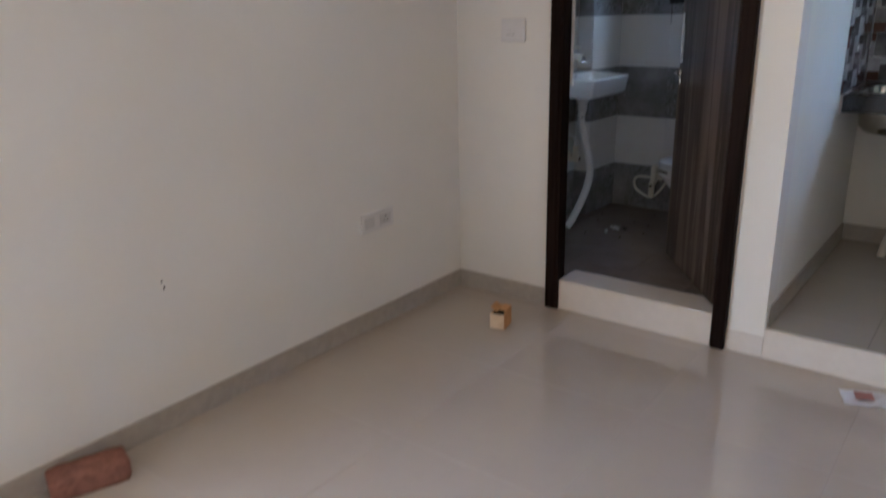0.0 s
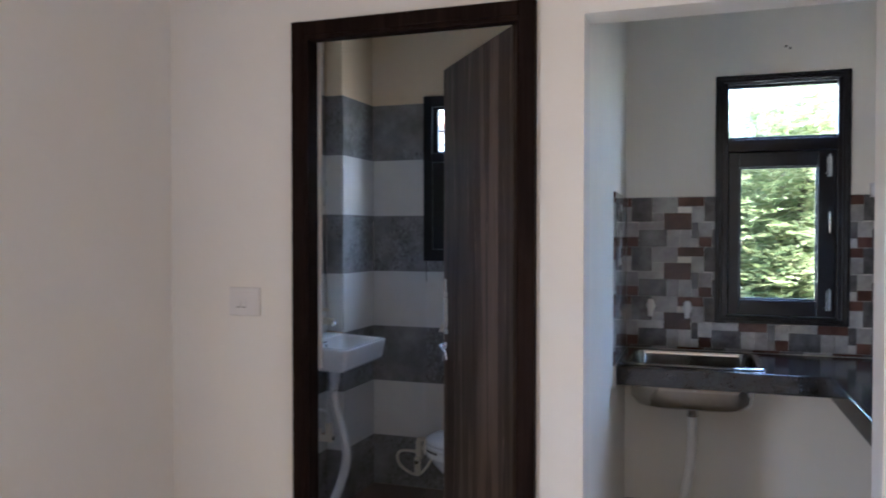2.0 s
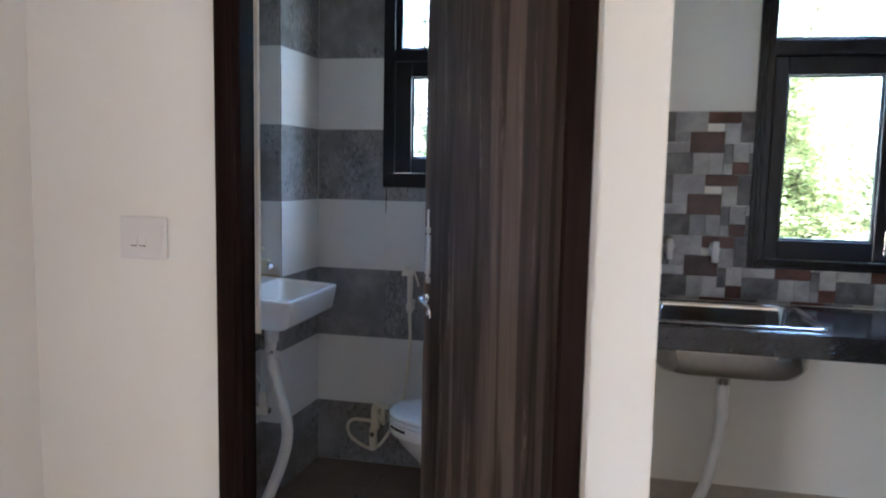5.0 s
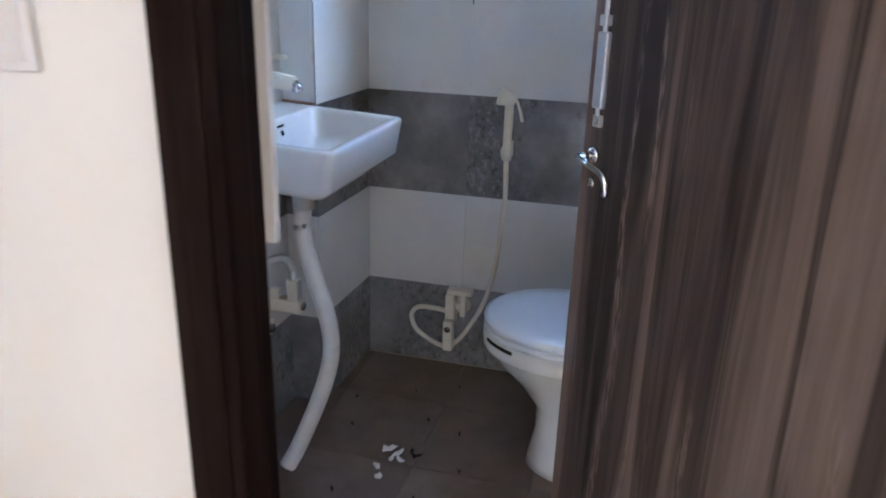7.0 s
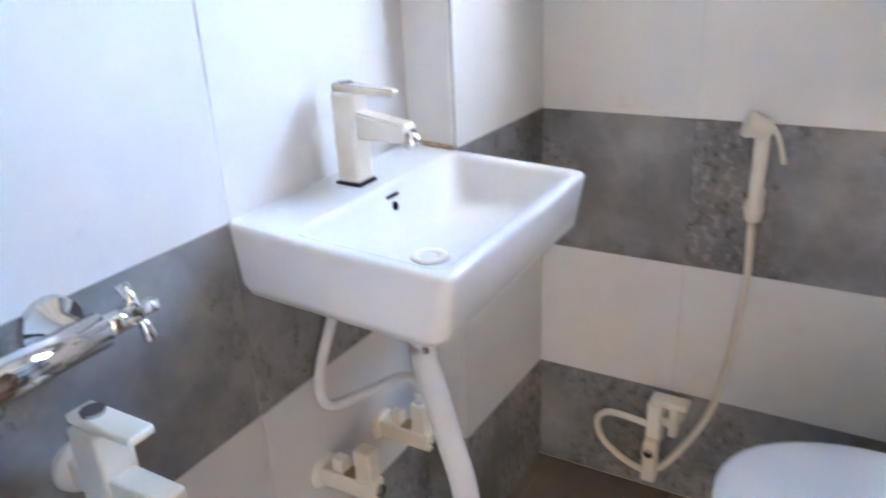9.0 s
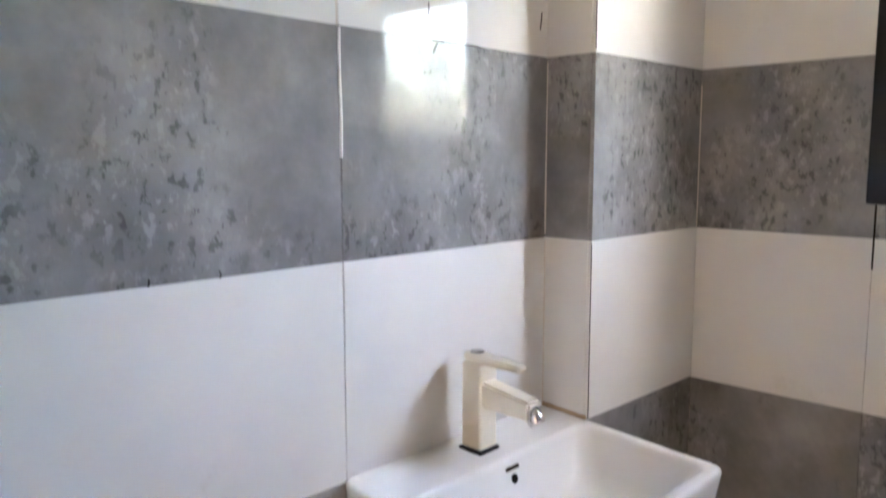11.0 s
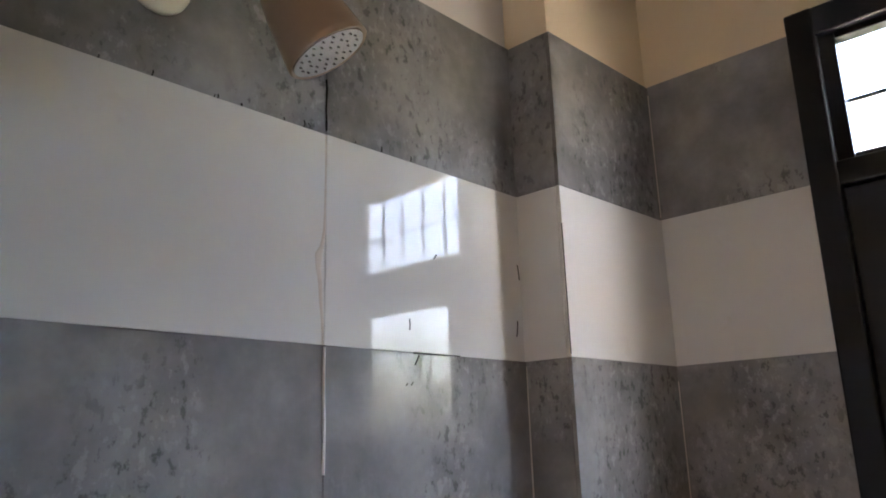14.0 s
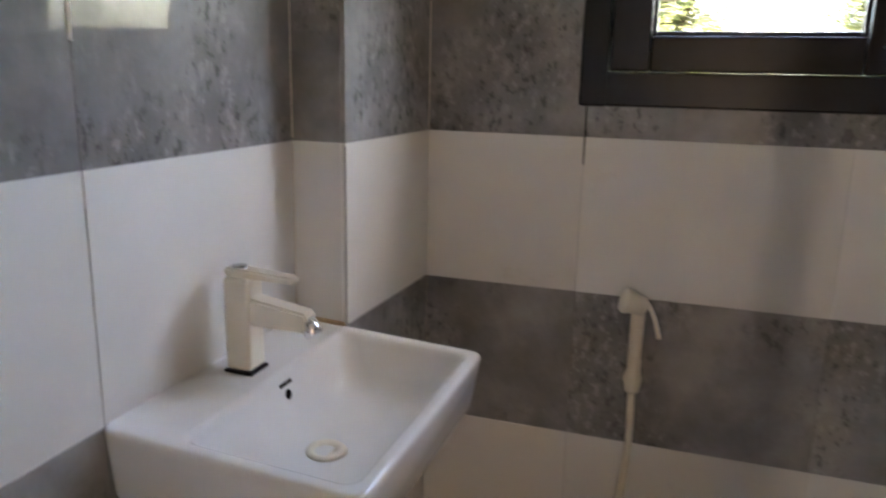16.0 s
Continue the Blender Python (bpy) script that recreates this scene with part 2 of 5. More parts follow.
def wood(name, dark, mid, light, rough, ring_scale, glossy=0.4, pale=0.018):
    """Vertical-grain laminate: broad bands, fine streaks and sparse pale pore lines."""
    m, nt, b = material(name, mid, rough, spec=glossy)
    v = coords(nt, (1, 1, 0.045), world_space=False)
    w = coords(nt, (1, 1, 0.030), world_space=False)
    band = node(nt, "ShaderNodeTexNoise", Scale=ring_scale, Detail=4.0, Roughness=0.58, Distortion=0.9)
    nt.links.new(w, band.inputs["Vector"])
    broad = band.outputs["Fac"]
    streak = noise_tex(nt, v, 85, 5, 0.6)
    c = ramp(nt, broad, [(0.38, dark), (0.46, mid), (0.51, tuple(k * 0.62 for k in mid)), (0.59, light)])
    c = mix(nt, 0.5, c, ramp(nt, streak, [(0.3, grey(0.30)), (0.7, grey(0.68))]), "OVERLAY")
    wv = nt.nodes.new("ShaderNodeTexWave")
    wv.wave_type, wv.bands_direction = "BANDS", "X"
    wv.inputs["Scale"].default_value, wv.inputs["Distortion"].default_value = 5.0, 9.0
    wv.inputs["Detail"].default_value, wv.inputs["Detail Scale"].default_value = 2.5, 1.2
    nt.links.new(coords(nt, (1, 1, 0.16), world_space=False), wv.inputs["Vector"])
    pore = ramp(nt, wv.outputs["Fac"], [(0.88, grey(0)), (0.97, grey(1))])
    gate = ramp(nt, noise_tex(nt, coords(nt, (1, 1, 0.3), world_space=False), 6, 2), [(0.49, grey(0)), (0.60, grey(0.5))])
    fleck = ramp(nt, noise_tex(nt, coords(nt, (1, 1, 0.12), world_space=False), 190, 2), [(0.42, grey(0)), (0.58, grey(1))])
    f = mix(nt, 1.0, mix(nt, 1.0, pore, gate, "MULTIPLY"), fleck, "MULTIPLY")
    c = mix(nt, f, c, tuple(min(1, k * (1.0 + 50 * pale) + pale) for k in light))
    nt.links.new(c, b.inputs["Base Color"])
    bump(nt, b, streak, 0.10, 0.0006)
    return m


M_LEAF = wood("walnut_laminate", (0.024, 0.0175, 0.0145), (0.066, 0.0485, 0.0405), (0.125, 0.0925, 0.0765), 0.42, 11.0, 0.25)
M_JAMB = wood("dark_frame_wood", (0.0095, 0.006, 0.0052), (0.0125, 0.0075, 0.0065), (0.0165, 0.0100, 0.0085), 0.5, 14.0, 0.03, 0.001)
M_BLACK = speckle("black_painted_frame", (0.010, 0.010, 0.014), (0.014, 0.014, 0.020), 30, 0.28, 0.40)
M_BAR = speckle("grey_painted_bar", (0.06, 0.06, 0.065), (0.045, 0.045, 0.05), 40, 0.5, 0.3)
M_GRANITE = speckle("black_granite", (0.008, 0.008, 0.010), (0.024, 0.026, 0.029), 170, 0.12, 0.5)
M_STEEL = speckle("brushed_steel", (0.52, 0.51, 0.49), (0.44, 0.43, 0.41), 40, 0.15, metal=1.0)
M_ALU = speckle("brushed_aluminium", (0.44, 0.455, 0.48), (0.38, 0.395, 0.42), 30, 0.34, metal=0.6)
M_SINK = speckle("polished_steel", (0.46, 0.45, 0.43), (0.40, 0.39, 0.375), 40, 0.06, metal=1.0)
M_CHROME, _, _ = material("chrome", (0.75, 0.75, 0.76), 0.09, 1.0)
M_CERAMIC = speckle("white_ceramic", (0.80, 0.80, 0.79), (0.74, 0.73, 0.71), 5, 0.07, 0.5)
# ivory of the shower head and arm, with their shade put into the colour
M_HEAD = speckle("shaded_ivory_plastic", (0.44, 0.33, 0.24), (0.36, 0.26, 0.19), 14, 0.28, 0.5, metal=0.3)
M_LID = speckle("white_seat_plastic", (0.78, 0.80, 0.83), (0.73, 0.75, 0.78), 4, 0.2, 0.5)
M_IVORY = speckle("ivory_plastic", (0.78, 0.73, 0.62), (0.70, 0.64, 0.53), 12, 0.3, 0.5)
M_PVC = speckle("white_pvc", (0.78, 0.78, 0.78), (0.70, 0.70, 0.69), 10, 0.35, 0.5)
M_SWITCH = speckle("switch_white", (0.685, 0.66, 0.655), (0.665, 0.64, 0.635), 8, 0.35)
M_MODULE = speckle("grey_switch_module", (0.585, 0.56, 0.56), (0.55, 0.53, 0.53), 12, 0.35)
M_BRICK = speckle("fired_clay", (0.29, 0.140, 0.105), (0.17, 0.082, 0.064), 38, 0.9, 0.1, 0.7)
M_BLOCK = speckle("orange_card", (0.62, 0.36, 0.17), (0.50, 0.27, 0.12), 30, 0.8, 0.1, 0.4)
M_BLOCK2 = speckle("cream_card", (0.70, 0.58, 0.45), (0.60, 0.46, 0.33), 40, 0.85, 0.1, 0.4)
M_PAPER, _, _ = material("scrap_paper", (0.78, 0.77, 0.75), 0.8, spec=0.2)
# dark dirt and print; also painted shade in holes and the carton
M_DIRT_SHADE, _, _ = material("dark_dirt_and_shade", (0.03, 0.024, 0.02), 0.9, spec=0.1)
M_SACHET, _, _ = material("printed_sachet", (0.62, 0.62, 0.66), 0.45)
M_SACHETRED, _, _ = material("sachet_print", (0.30, 0.13, 0.12), 0.5)


def glass(name, rough=0.0):
    m, nt, b = material(name, (1, 1, 1), rough)
    b.inputs["Transmission Weight"].default_value = 1.0
    b.inputs["IOR"].default_value = 1.02 if rough == 0 else 1.05
    return m


M_GLASS = glass("clear_glass")
M_FROST = glass("hammered_glass", 0.02)


def leaf_mat():
    m, nt, b = material("foliage", (0.06, 0.10, 0.03), 0.6, spec=0.12)
    g = nt.nodes.new("ShaderNodeNewGeometry")
    c = ramp(nt, g.outputs["Random Per Island"], [(0.0, (0.105, 0.128, 0.042)), (0.5, (0.165, 0.175, 0.066)), (1.0, (0.240, 0.230, 0.102))])
    nt.links.new(c, b.inputs["Base Color"])
    tr = nt.nodes.new("ShaderNodeBsdfTranslucent")
    nt.links.new(c, tr.inputs["Color"])
    mx = nt.nodes.new("ShaderNodeMixShader")
    mx.inputs[0].default_value = 0.5
    out = nt.nodes["Material Output"]
    nt.links.new(b.outputs[0], mx.inputs[1])
    nt.links.new(tr.outputs[0], mx.inputs[2])
    nt.links.new(mx.outputs[0], out.inputs["Surface"])
    return m


M_LEAFY = leaf_mat()
M_BARK = speckle("bark", (0.09, 0.065, 0.045), (0.05, 0.035, 0.025), 20, 0.9, 0.1, 0.6)
M_GROUND = speckle("dry_ground", (0.42, 0.37, 0.29), (0.33, 0.29, 0.22), 0.8, 0.95, 0.1, 0.3)
M_FACADE = speckle("pale_render", (0.70, 0.64, 0.58), (0.62, 0.56, 0.50), 1.5, 0.85, 0.2)
M_TERRA = speckle("terracotta_trim", (0.40, 0.19, 0.13), (0.32, 0.14, 0.10), 6, 0.85, 0.2)


# ---------------------------------------------------------------- the shell
LX, PX, PY = -0.130, -0.019, -0.341      # left wall face, pier faces behind the tiles (its side leans 2 degrees in plan)
BX = 1.213                               # bath right wall face behind the tiles
KX0, KX1 = 1.345, 2.76                   # kitchen side walls
DY0, DY1 = -1.518, -1.39                 # wall with the doors
KY = -0.066                              # kitchen back wall
FZ, BZ, KZ = -0.11, 0.0, 0.01            # floors
TOP = 2.62


def structure(name, bm, mat, label, category):
    ob = part(name, bm, mat)
    return tagged(ob, label, category, kind="structure")


def wall_with_hole(x0, x1, y0, y1, z0, z1, hx0, hx1, hz0, hz1):
    return boxes((x0, y0, z0, hx0, y1, z1), (hx1, y0, z0, x1, y1, z1), (hx0, y0, z0, hx1, y1, hz0), (hx0, y0, hz1, hx1, y1, z1))


# the rear opening is added, unseen, to hold the room's fill lamp
wall_left = structure("wall_left", boxes((-0.30, -7.00, -0.3, LX, -5.46, TOP), (-0.30, -4.50, -0.3, LX, 0.23, TOP), (-0.30, -5.46, -0.3, LX, -4.50, FZ), (-0.30, -5.46, 1.95, LX, -4.50, TOP)), M_WALL, "plain cream painted plaster wall with an added opening out of view", "wall")
floor_room = structure("floor", boxes((LX, -6.90, -0.3, 3.40, DY1, FZ - 0.006)), M_SKIRT, "polished ivory vitrified tile floor of the empty room", "floor")
floor_bath = structure("floor_bath", boxes((LX, DY1, -0.3, BX, 0.008, BZ - 0.012)), M_GROUT, "dusty brown tile floor of the bathroom", "floor")
floor_kitchen = structure("floor_kitchen", boxes((KX0, DY0 + 0.012, -0.3, KX1, KY, KZ - 0.006)), M_SKIRT, "raised grey tile floor of the kitchen niche", "floor")

# wall with the bathroom door and the kitchen opening
DX0, DX1, DZ1 = 0.378, 1.203, 2.076      # door frame, outside
wall_doors = structure("wall_doors", boxes(
    (LX, DY0, -0.3, DX0, DY1, TOP), (DX0, DY0, DZ1, DX1, DY1, TOP), (DX1, DY0, -0.3, KX0, DY1, TOP),
    (KX0, DY0, 2.024, 2.136, DY1, TOP), (2.136, DY0, -0.3, 3.40, DY1, TOP)), M_WALL, "cream plaster wall with a door and a kitchen opening", "wall")
wall_partition = structure("wall_partition", boxes((BX, DY1, -0.3, KX0, 0.008, TOP)), M_KWALL, "painted partition between bathroom and kitchen", "wall")

# outer wall, with the two window openings
BW = (0.285, 0.865, 1.227, 2.105)
KW = (1.750, 2.310, 0.960, 2.097)
wall_bath_back = structure("wall_bath_back", wall_with_hole(LX, BX + 0.06, 0.008, 0.12, -0.3, TOP, BW[0] + .006, BW[1] - .006, BW[2] + .006, BW[3] - .006), M_BWALL, "bathroom outer wall with a black window", "wall")
wall_kitchen_back = structure("wall_kitchen_back", wall_with_hole(BX + 0.06, KX1 + 0.15, KY, 0.12, -0.3, TOP, KW[0] + .006, KW[1] - .006, KW[2] + .006, KW[3] - .006), M_KWALL, "kitchen outer wall, grey-white paint over mosaic tiles", "wall")
wall_kitchen_right = structure("wall_kitchen_right", boxes((KX1, DY1, -0.3, KX1 + 0.15, KY, TOP)), M_KWALL, "plain kitchen side wall", "wall")
bm = bmesh.new()
loft(bm, [[(LX, PY, z), (PX - 0.012, PY, z), (PX, 0.008, z), (LX, 0.008, z)] for z in (-0.05, TOP)])
pier = structure("column", bm, M_BWALL, "corner column in the bathroom, tiled to two metres", "column")
wall_right = structure("wall_right", boxes((3.40, -7.00, -0.3, 3.55, DY1, TOP)), M_WALL, "plain cream plaster wall", "wall")
wall_rear = structure("wall_rear", boxes((LX, -7.00, -0.3, 3.40, -6.90, TOP)), M_WALL, "plain cream plaster wall", "wall")
ceiling = structure("ceiling", boxes((-0.30, -7.00, TOP, 3.55, 0.23, TOP + 0.15)), M_CEIL, "white painted flat ceiling", "ceiling")

# skirtings, each run on its wall
SK = FZ + 0.082
skirting = structure("baseboard_left", boxes((LX, -4.50, FZ - 0.004, LX + 0.009, DY0, SK), bevel=0.002), M_SKIRT, "grey-beige tile skirting along the wall", "skirting")
structure("baseboard_doors", boxes((LX + 0.009, DY0 - 0.009, FZ - 0.004, DX0 + 0.002, DY0, SK), bevel=0.002), M_SKIRT, "grey-beige tile skirting beside the door", "skirting")
structure("baseboard_pier", boxes((DX1 - 0.002, DY0 - 0.009, FZ - 0.004, KX0 + 0.002, DY0, SK + 0.004), bevel=0.002), M_SILL, "pale stone skirting on the pier", "skirting")
structure("baseboard_kitchen_left", boxes((KX0, DY0 + 0.02, KZ - 0.004, KX0 + 0.008, KY, KZ + 0.085), bevel=0.002), M_SKIRT, "grey skirting in the kitchen", "skirting")
structure("baseboard_kitchen_back", boxes((KX0 + 0.008, KY - 0.008, KZ - 0.004, KX1, KY, KZ + 0.085), bevel=0.002), M_SKIRT, "grey skirting in the kitchen", "skirting")

# stone risers at the two raised floors
structure("trim_bath_sill", boxes((DX0 + 0.055, DY0 - 0.012, FZ - 0.004, DX1 - 0.055, DY1 + 0.03, 0.030), bevel=0.003), M_SILL, "pale stone threshold under the bathroom door", "threshold")
structure("trim_kitchen_step", boxes((KX0 + 0.003, DY0 - 0.010, FZ - 0.004, 2.134, DY0 + 0.012, KZ + 0.002), bevel=0.003), M_SILL, "pale stone edge of the kitchen step", "step")

# plaster reveals behind the door frame
structure("trim_reveal_left", boxes((0.30, DY1, 0.893, DX0 + 0.024, DY1 + 0.012, 2.06)), M_WALL, "plastered edge beside the bathroom door frame", "reveal")
structure("trim_reveal_tile", boxes((0.30, DY1, BZ, DX0 - 0.006, DY1 + 0.010, 0.893)), M_TW, "white tile edge beside the bathroom door frame", "reveal")


# ---------------------------------------------------------------- door to the bathroom
def door_frame():
    base = tagged(new("door_frame"), "dark brown wooden door frame round the bathroom doorway", "door frame")
    fy0, fy1 = -1.552, -1.452
    sx = 0.048
    bm = bmesh.new()
    box(bm, DX0, fy0, FZ, DX0 + sx, fy1, DZ1, bevel=0.004)
    box(bm, DX0 + sx - 0.002, fy0 + 0.004, FZ, DX0 + sx + 0.014, fy0 + 0.052, DZ1 - sx, bevel=0.003)
    part("jamb", bm, M_JAMB, base)
    bm = bmesh.new()
    box(bm, DX1 - sx - 0.004, fy0, FZ, DX1, fy1, DZ1, bevel=0.004)
    box(bm, DX1 - sx - 0.011, fy0 + 0.012, FZ, DX1 - sx - 0.002, fy0 + 0.052, DZ1 - sx, bevel=0.004)
    # added dark strip blocks the bright wall behind, so the hinge gap reads as shade
    box(bm, DX1 - sx - 0.005, fy1 - 0.004, FZ, DX1 - 0.001, DY1 - 0.004, DZ1 - sx)
    part("jamb", bm, M_JAMB, base)
    bm = bmesh.new()
    box(bm, DX0 + sx, fy0 + 0.001, DZ1 - sx, DX1 - sx, fy1, DZ1 - 0.001, bevel=0.003)
    box(bm, DX0 + sx, fy0 + 0.005, DZ1 - sx - 0.014, DX1 - sx, fy0 + 0.052, DZ1 - sx + 0.002, bevel=0.003)
    part("head", bm, M_JAMB, base)
    return base


door_frame()

HINGE = Vector((1.140, -1.462, 0.0))
FREE = Vector((0.712, -0.893, 0.0))
LEAF = (FREE - HINGE).length
leaf_turn = math.degrees(math.atan2(FREE.y - HINGE.y, FREE.x - HINGE.x))


def door_leaf():
    """Local x runs from the hinge to the free edge; local +y is the face seen from the room."""
    base = tagged(new("door_1"), "walnut-brown wood-grain bathroom door, standing half open", "door")
    bm = bmesh.new()
    box(bm, 0.020, -0.016, 0.036, LEAF, 0.016, 2.030, bevel=0.0015)
    part("leaf", bm, M_LEAF, base)
    for s in (1, -1):
        handle = bmesh.new()
        hx, hz = LEAF - 0.034, 0.925
        loft(handle, [ring((hx, s * 0.016, hz), 0.014, (0, s, 0)), ring((hx, s * 0.020, hz), 0.014, (0, s, 0)), ring((hx, s * 0.023, hz), 0.011, (0, s, 0))])
        rod(handle, (hx, s * 0.02, hz), (hx, s * 0.045, hz), 0.007)
        tube(handle, [(hx + 0.004, s * 0.043, hz + 0.001), (hx - 0.030, s * 0.044, hz - 0.006), (hx - 0.060, s * 0.042, hz - 0.013), (hx - 0.069, s * 0.041, hz - 0.020), (hx - 0.071, s * 0.039, hz - 0.030), (hx - 0.071, s * 0.038, hz - 0.046)], 0.0052, 10, 4)
        part("handle", handle, M_CHROME, base, "bent chrome lever handle", True)
        key = bmesh.new()
        loft(key, [ring((hx, s * 0.016, hz - 0.045), 0.009, (0, s, 0)), ring((hx, s * 0.019, hz - 0.045), 0.008, (0, s, 0))])
        part("keyhole_plate", key, M_CHROME, base, "", True)
    bolt = bmesh.new()
    bx = LEAF - 0.040
    box(bolt, bx - 0.012, 0.016, 1.000, bx + 0.012, 0.027, 1.114, bevel=0.003)
    rod(bolt, (bx, 0.022, 0.990), (bx, 0.022, 1.190), 0.004)
    box(bolt, bx - 0.009, 0.016, 1.122, bx + 0.009, 0.028, 1.138, bevel=0.002)
    part("bolt", bolt, M_ALU, base, "pale aluminium sliding bolt")
    keep = bmesh.new()
    for k0, k1 in ((0.972, 0.976), (0.986, 0.990)):
        box(keep, bx - 0.009, 0.016, k0, bx + 0.009, 0.024, k1, bevel=0.001)
    for s in (-1, 1):
        box(keep, bx + s * 0.0075 - 0.002, 0.016, 0.975, bx + s * 0.0075 + 0.002, 0.0235, 0.987, bevel=0.0008)
    part("bolt_keep", keep, M_ALU, base)
    base.matrix_world = pose(HINGE.x, HINGE.y, 0, 0, 0, leaf_turn)
    return base


door_leaf()


# ---------------------------------------------------------------- windows
def window(name, W, face, lower, upper, sash, label, bars, gap=0.0012):
    """A black two-part window: fixed transom above, casement below. W, lower, upper, sash: x0, x1, z0, z1."""
    base = tagged(new(name), label, "window", kind="structure")
    x0, x1, z0, z1 = W
    back = face + 0.058
    bm = bmesh.new()
    mid0, mid1 = sash[3] + 0.002, upper[2] - 0.012
    for b in ((x0, face, z0, sash[0] - 0.0008, back, z1), (sash[1] + 0.0008, face, z0, x1, back, z1), (sash[0] - 0.003, face + 0.001, z0 + 0.001, sash[1] + 0.003, back, sash[2] - gap),
              (sash[0] - 0.003, face + 0.002, mid0, sash[1] + 0.003, back, mid1), (sash[0] - 0.003, face + 0.001, upper[3] + 0.012, sash[1] + 0.003, back, z1 - 0.001)):
        box(bm, *b, bevel=0.004)
    for b in ((sash[0] - 0.004, face + 0.0475, sash[2] + 0.02, sash[0] + 0.012, back, mid0 + 0.004), (sash[1] - 0.012, face + 0.0475, sash[2] + 0.02, sash[1] + 0.004, back, mid0 + 0.004), (sash[0] + 0.012, face + 0.0475, sash[3] - 0.012, sash[1] - 0.012, back, mid0 + 0.004)):
        box(bm, *b)
    part("window_frame", bm, M_BLACK, base)
    if not bars:
        mo = bmesh.new()
        for w0, w1, h in ((0.012, 0.019, 0.005), (0.024, 0.034, 0.007)):
            for b in ((x0 + w0, face - h, z0 + w0, x0 + w1, face + 0.002, z1 - w0), (x1 - w1, face - h, z0 + w0, x1 - w0, face + 0.002, z1 - w0),
                      (x0 + w1, face - h, z0 + w0, x1 - w1, face + 0.002, z0 + w1), (x0 + w1, face - h, z1 - w1, x1 - w1, face + 0.002, z1 - w0)):
                box(mo, *b, bevel=0.003)
        part("moulding", mo, M_BLACK, base)
    tr = bmesh.new()
    for b in ((sash[0] - 0.003, face + 0.016, upper[2] - 0.012, upper[0], face + 0.05, upper[3] + 0.012), (upper[1], face + 0.016, upper[2] - 0.012, sash[1] + 0.003, face + 0.05, upper[3] + 0.012),
              (upper[0], face + 0.018, upper[2] - 0.012, upper[1], face + 0.05, upper[2]), (upper[0], face + 0.018, upper[3], upper[1], face + 0.05, upper[3] + 0.012)):
        box(tr, *b, bevel=0.002)
    part("transom_bead", tr, M_BLACK, base)
    g = bmesh.new()
    box(g, upper[0] - 0.004, face + 0.040, upper[2] - 0.004, upper[1] + 0.004, face + 0.044, upper[3] + 0.004)
    pane = part("transom_pane", g, M_FROST if bars == 0 else M_GLASS, base)
    pane.visible_shadow = False
    s = bmesh.new()
    sy0, sy1 = face + 0.012, face + 0.046
    for b in ((sash[0], sy0, sash[2], lower[0], sy1, sash[3]), (lower[1], sy0, sash[2], sash[1], sy1, sash[3]),
              (lower[0], sy0 + 0.001, sash[2], lower[1], sy1, lower[2]), (lower[0], sy0 + 0.001, lower[3], lower[1], sy1, sash[3])):
        box(s, *b, bevel=0.004)
    sash_ob = part("sash", s, M_BLACK, base)
    bead = bmesh.new()
    for b in ((lower[0], sy0 + 0.010, lower[2], lower[0] + 0.008, sy1 - 0.006, lower[3]), (lower[1] - 0.008, sy0 + 0.010, lower[2], lower[1], sy1 - 0.006, lower[3]),
              (lower[0] + 0.008, sy0 + 0.010, lower[2], lower[1] - 0.008, sy1 - 0.006, lower[2] + 0.008), (lower[0] + 0.008, sy0 + 0.010, lower[3] - 0.008, lower[1] - 0.008, sy1 - 0.006, lower[3])):
        box(bead, *b, bevel=0.002)
    part("glazing_bead", bead, M_BLACK, sash_ob)
    g = bmesh.new()
    box(g, lower[0] - 0.003, face + 0.030, lower[2] - 0.003, lower[1] + 0.003, face + 0.034, lower[3] + 0.003)
    pane = part("sash_pane", g, M_GLASS, sash_ob)
    pane.visible_shadow = False
    # hardware on the closing stile
    hx = sash[1] - 0.030
    for zc in (sash[3] - 0.075, sash[2] + 0.075):
        t = bmesh.new()
        box(t, hx - 0.010, sy0 - 0.004, zc - 0.045, hx + 0.010, sy0, zc + 0.045, bevel=0.001)
        rod(t, (hx, sy0 - 0.009, zc - 0.04), (hx, sy0 - 0.009, zc + 0.055), 0.005, n=10)
        rod(t, (hx, sy0 - 0.009, zc - 0.03), (hx - 0.02, sy0 - 0.013, zc - 0.03), 0.004, n=8)
        part("tower_bolt", t, M_CHROME, sash_ob, "bright steel tower bolt")
    pull = bmesh.new()
    zc = 0.5 * (sash[2] + sash[3]) + 0.05
    tube(pull, [(hx, sy0, zc - 0.05), (hx, sy0 - 0.022, zc - 0.045), (hx, sy0 - 0.026, zc), (hx, sy0 - 0.022, zc + 0.045), (hx, sy0, zc + 0.05)], 0.005, 8, 4)
    part("pull_handle", pull, M_STEEL, sash_ob, "", True)
    for k in range(bars):
        xb = upper[0] + (upper[1] - upper[0]) * (k + 1) / (bars + 1)
        b = bmesh.new()
        rod(b, (xb, face + 0.056, upper[2] - 0.012), (xb, face + 0.056, upper[3] + 0.012), 0.0038, n=10)
        part("bar", b, M_BAR, base)
    if bars:
        zc = 0.5 * (upper[2] + upper[3])
        b = bmesh.new()
        rod(b, (upper[0] - 0.01, face + 0.056, zc), (upper[1] + 0.01, face + 0.056, zc), 0.0044, n=10)
        part("bar", b, M_BAR, base)
    return base


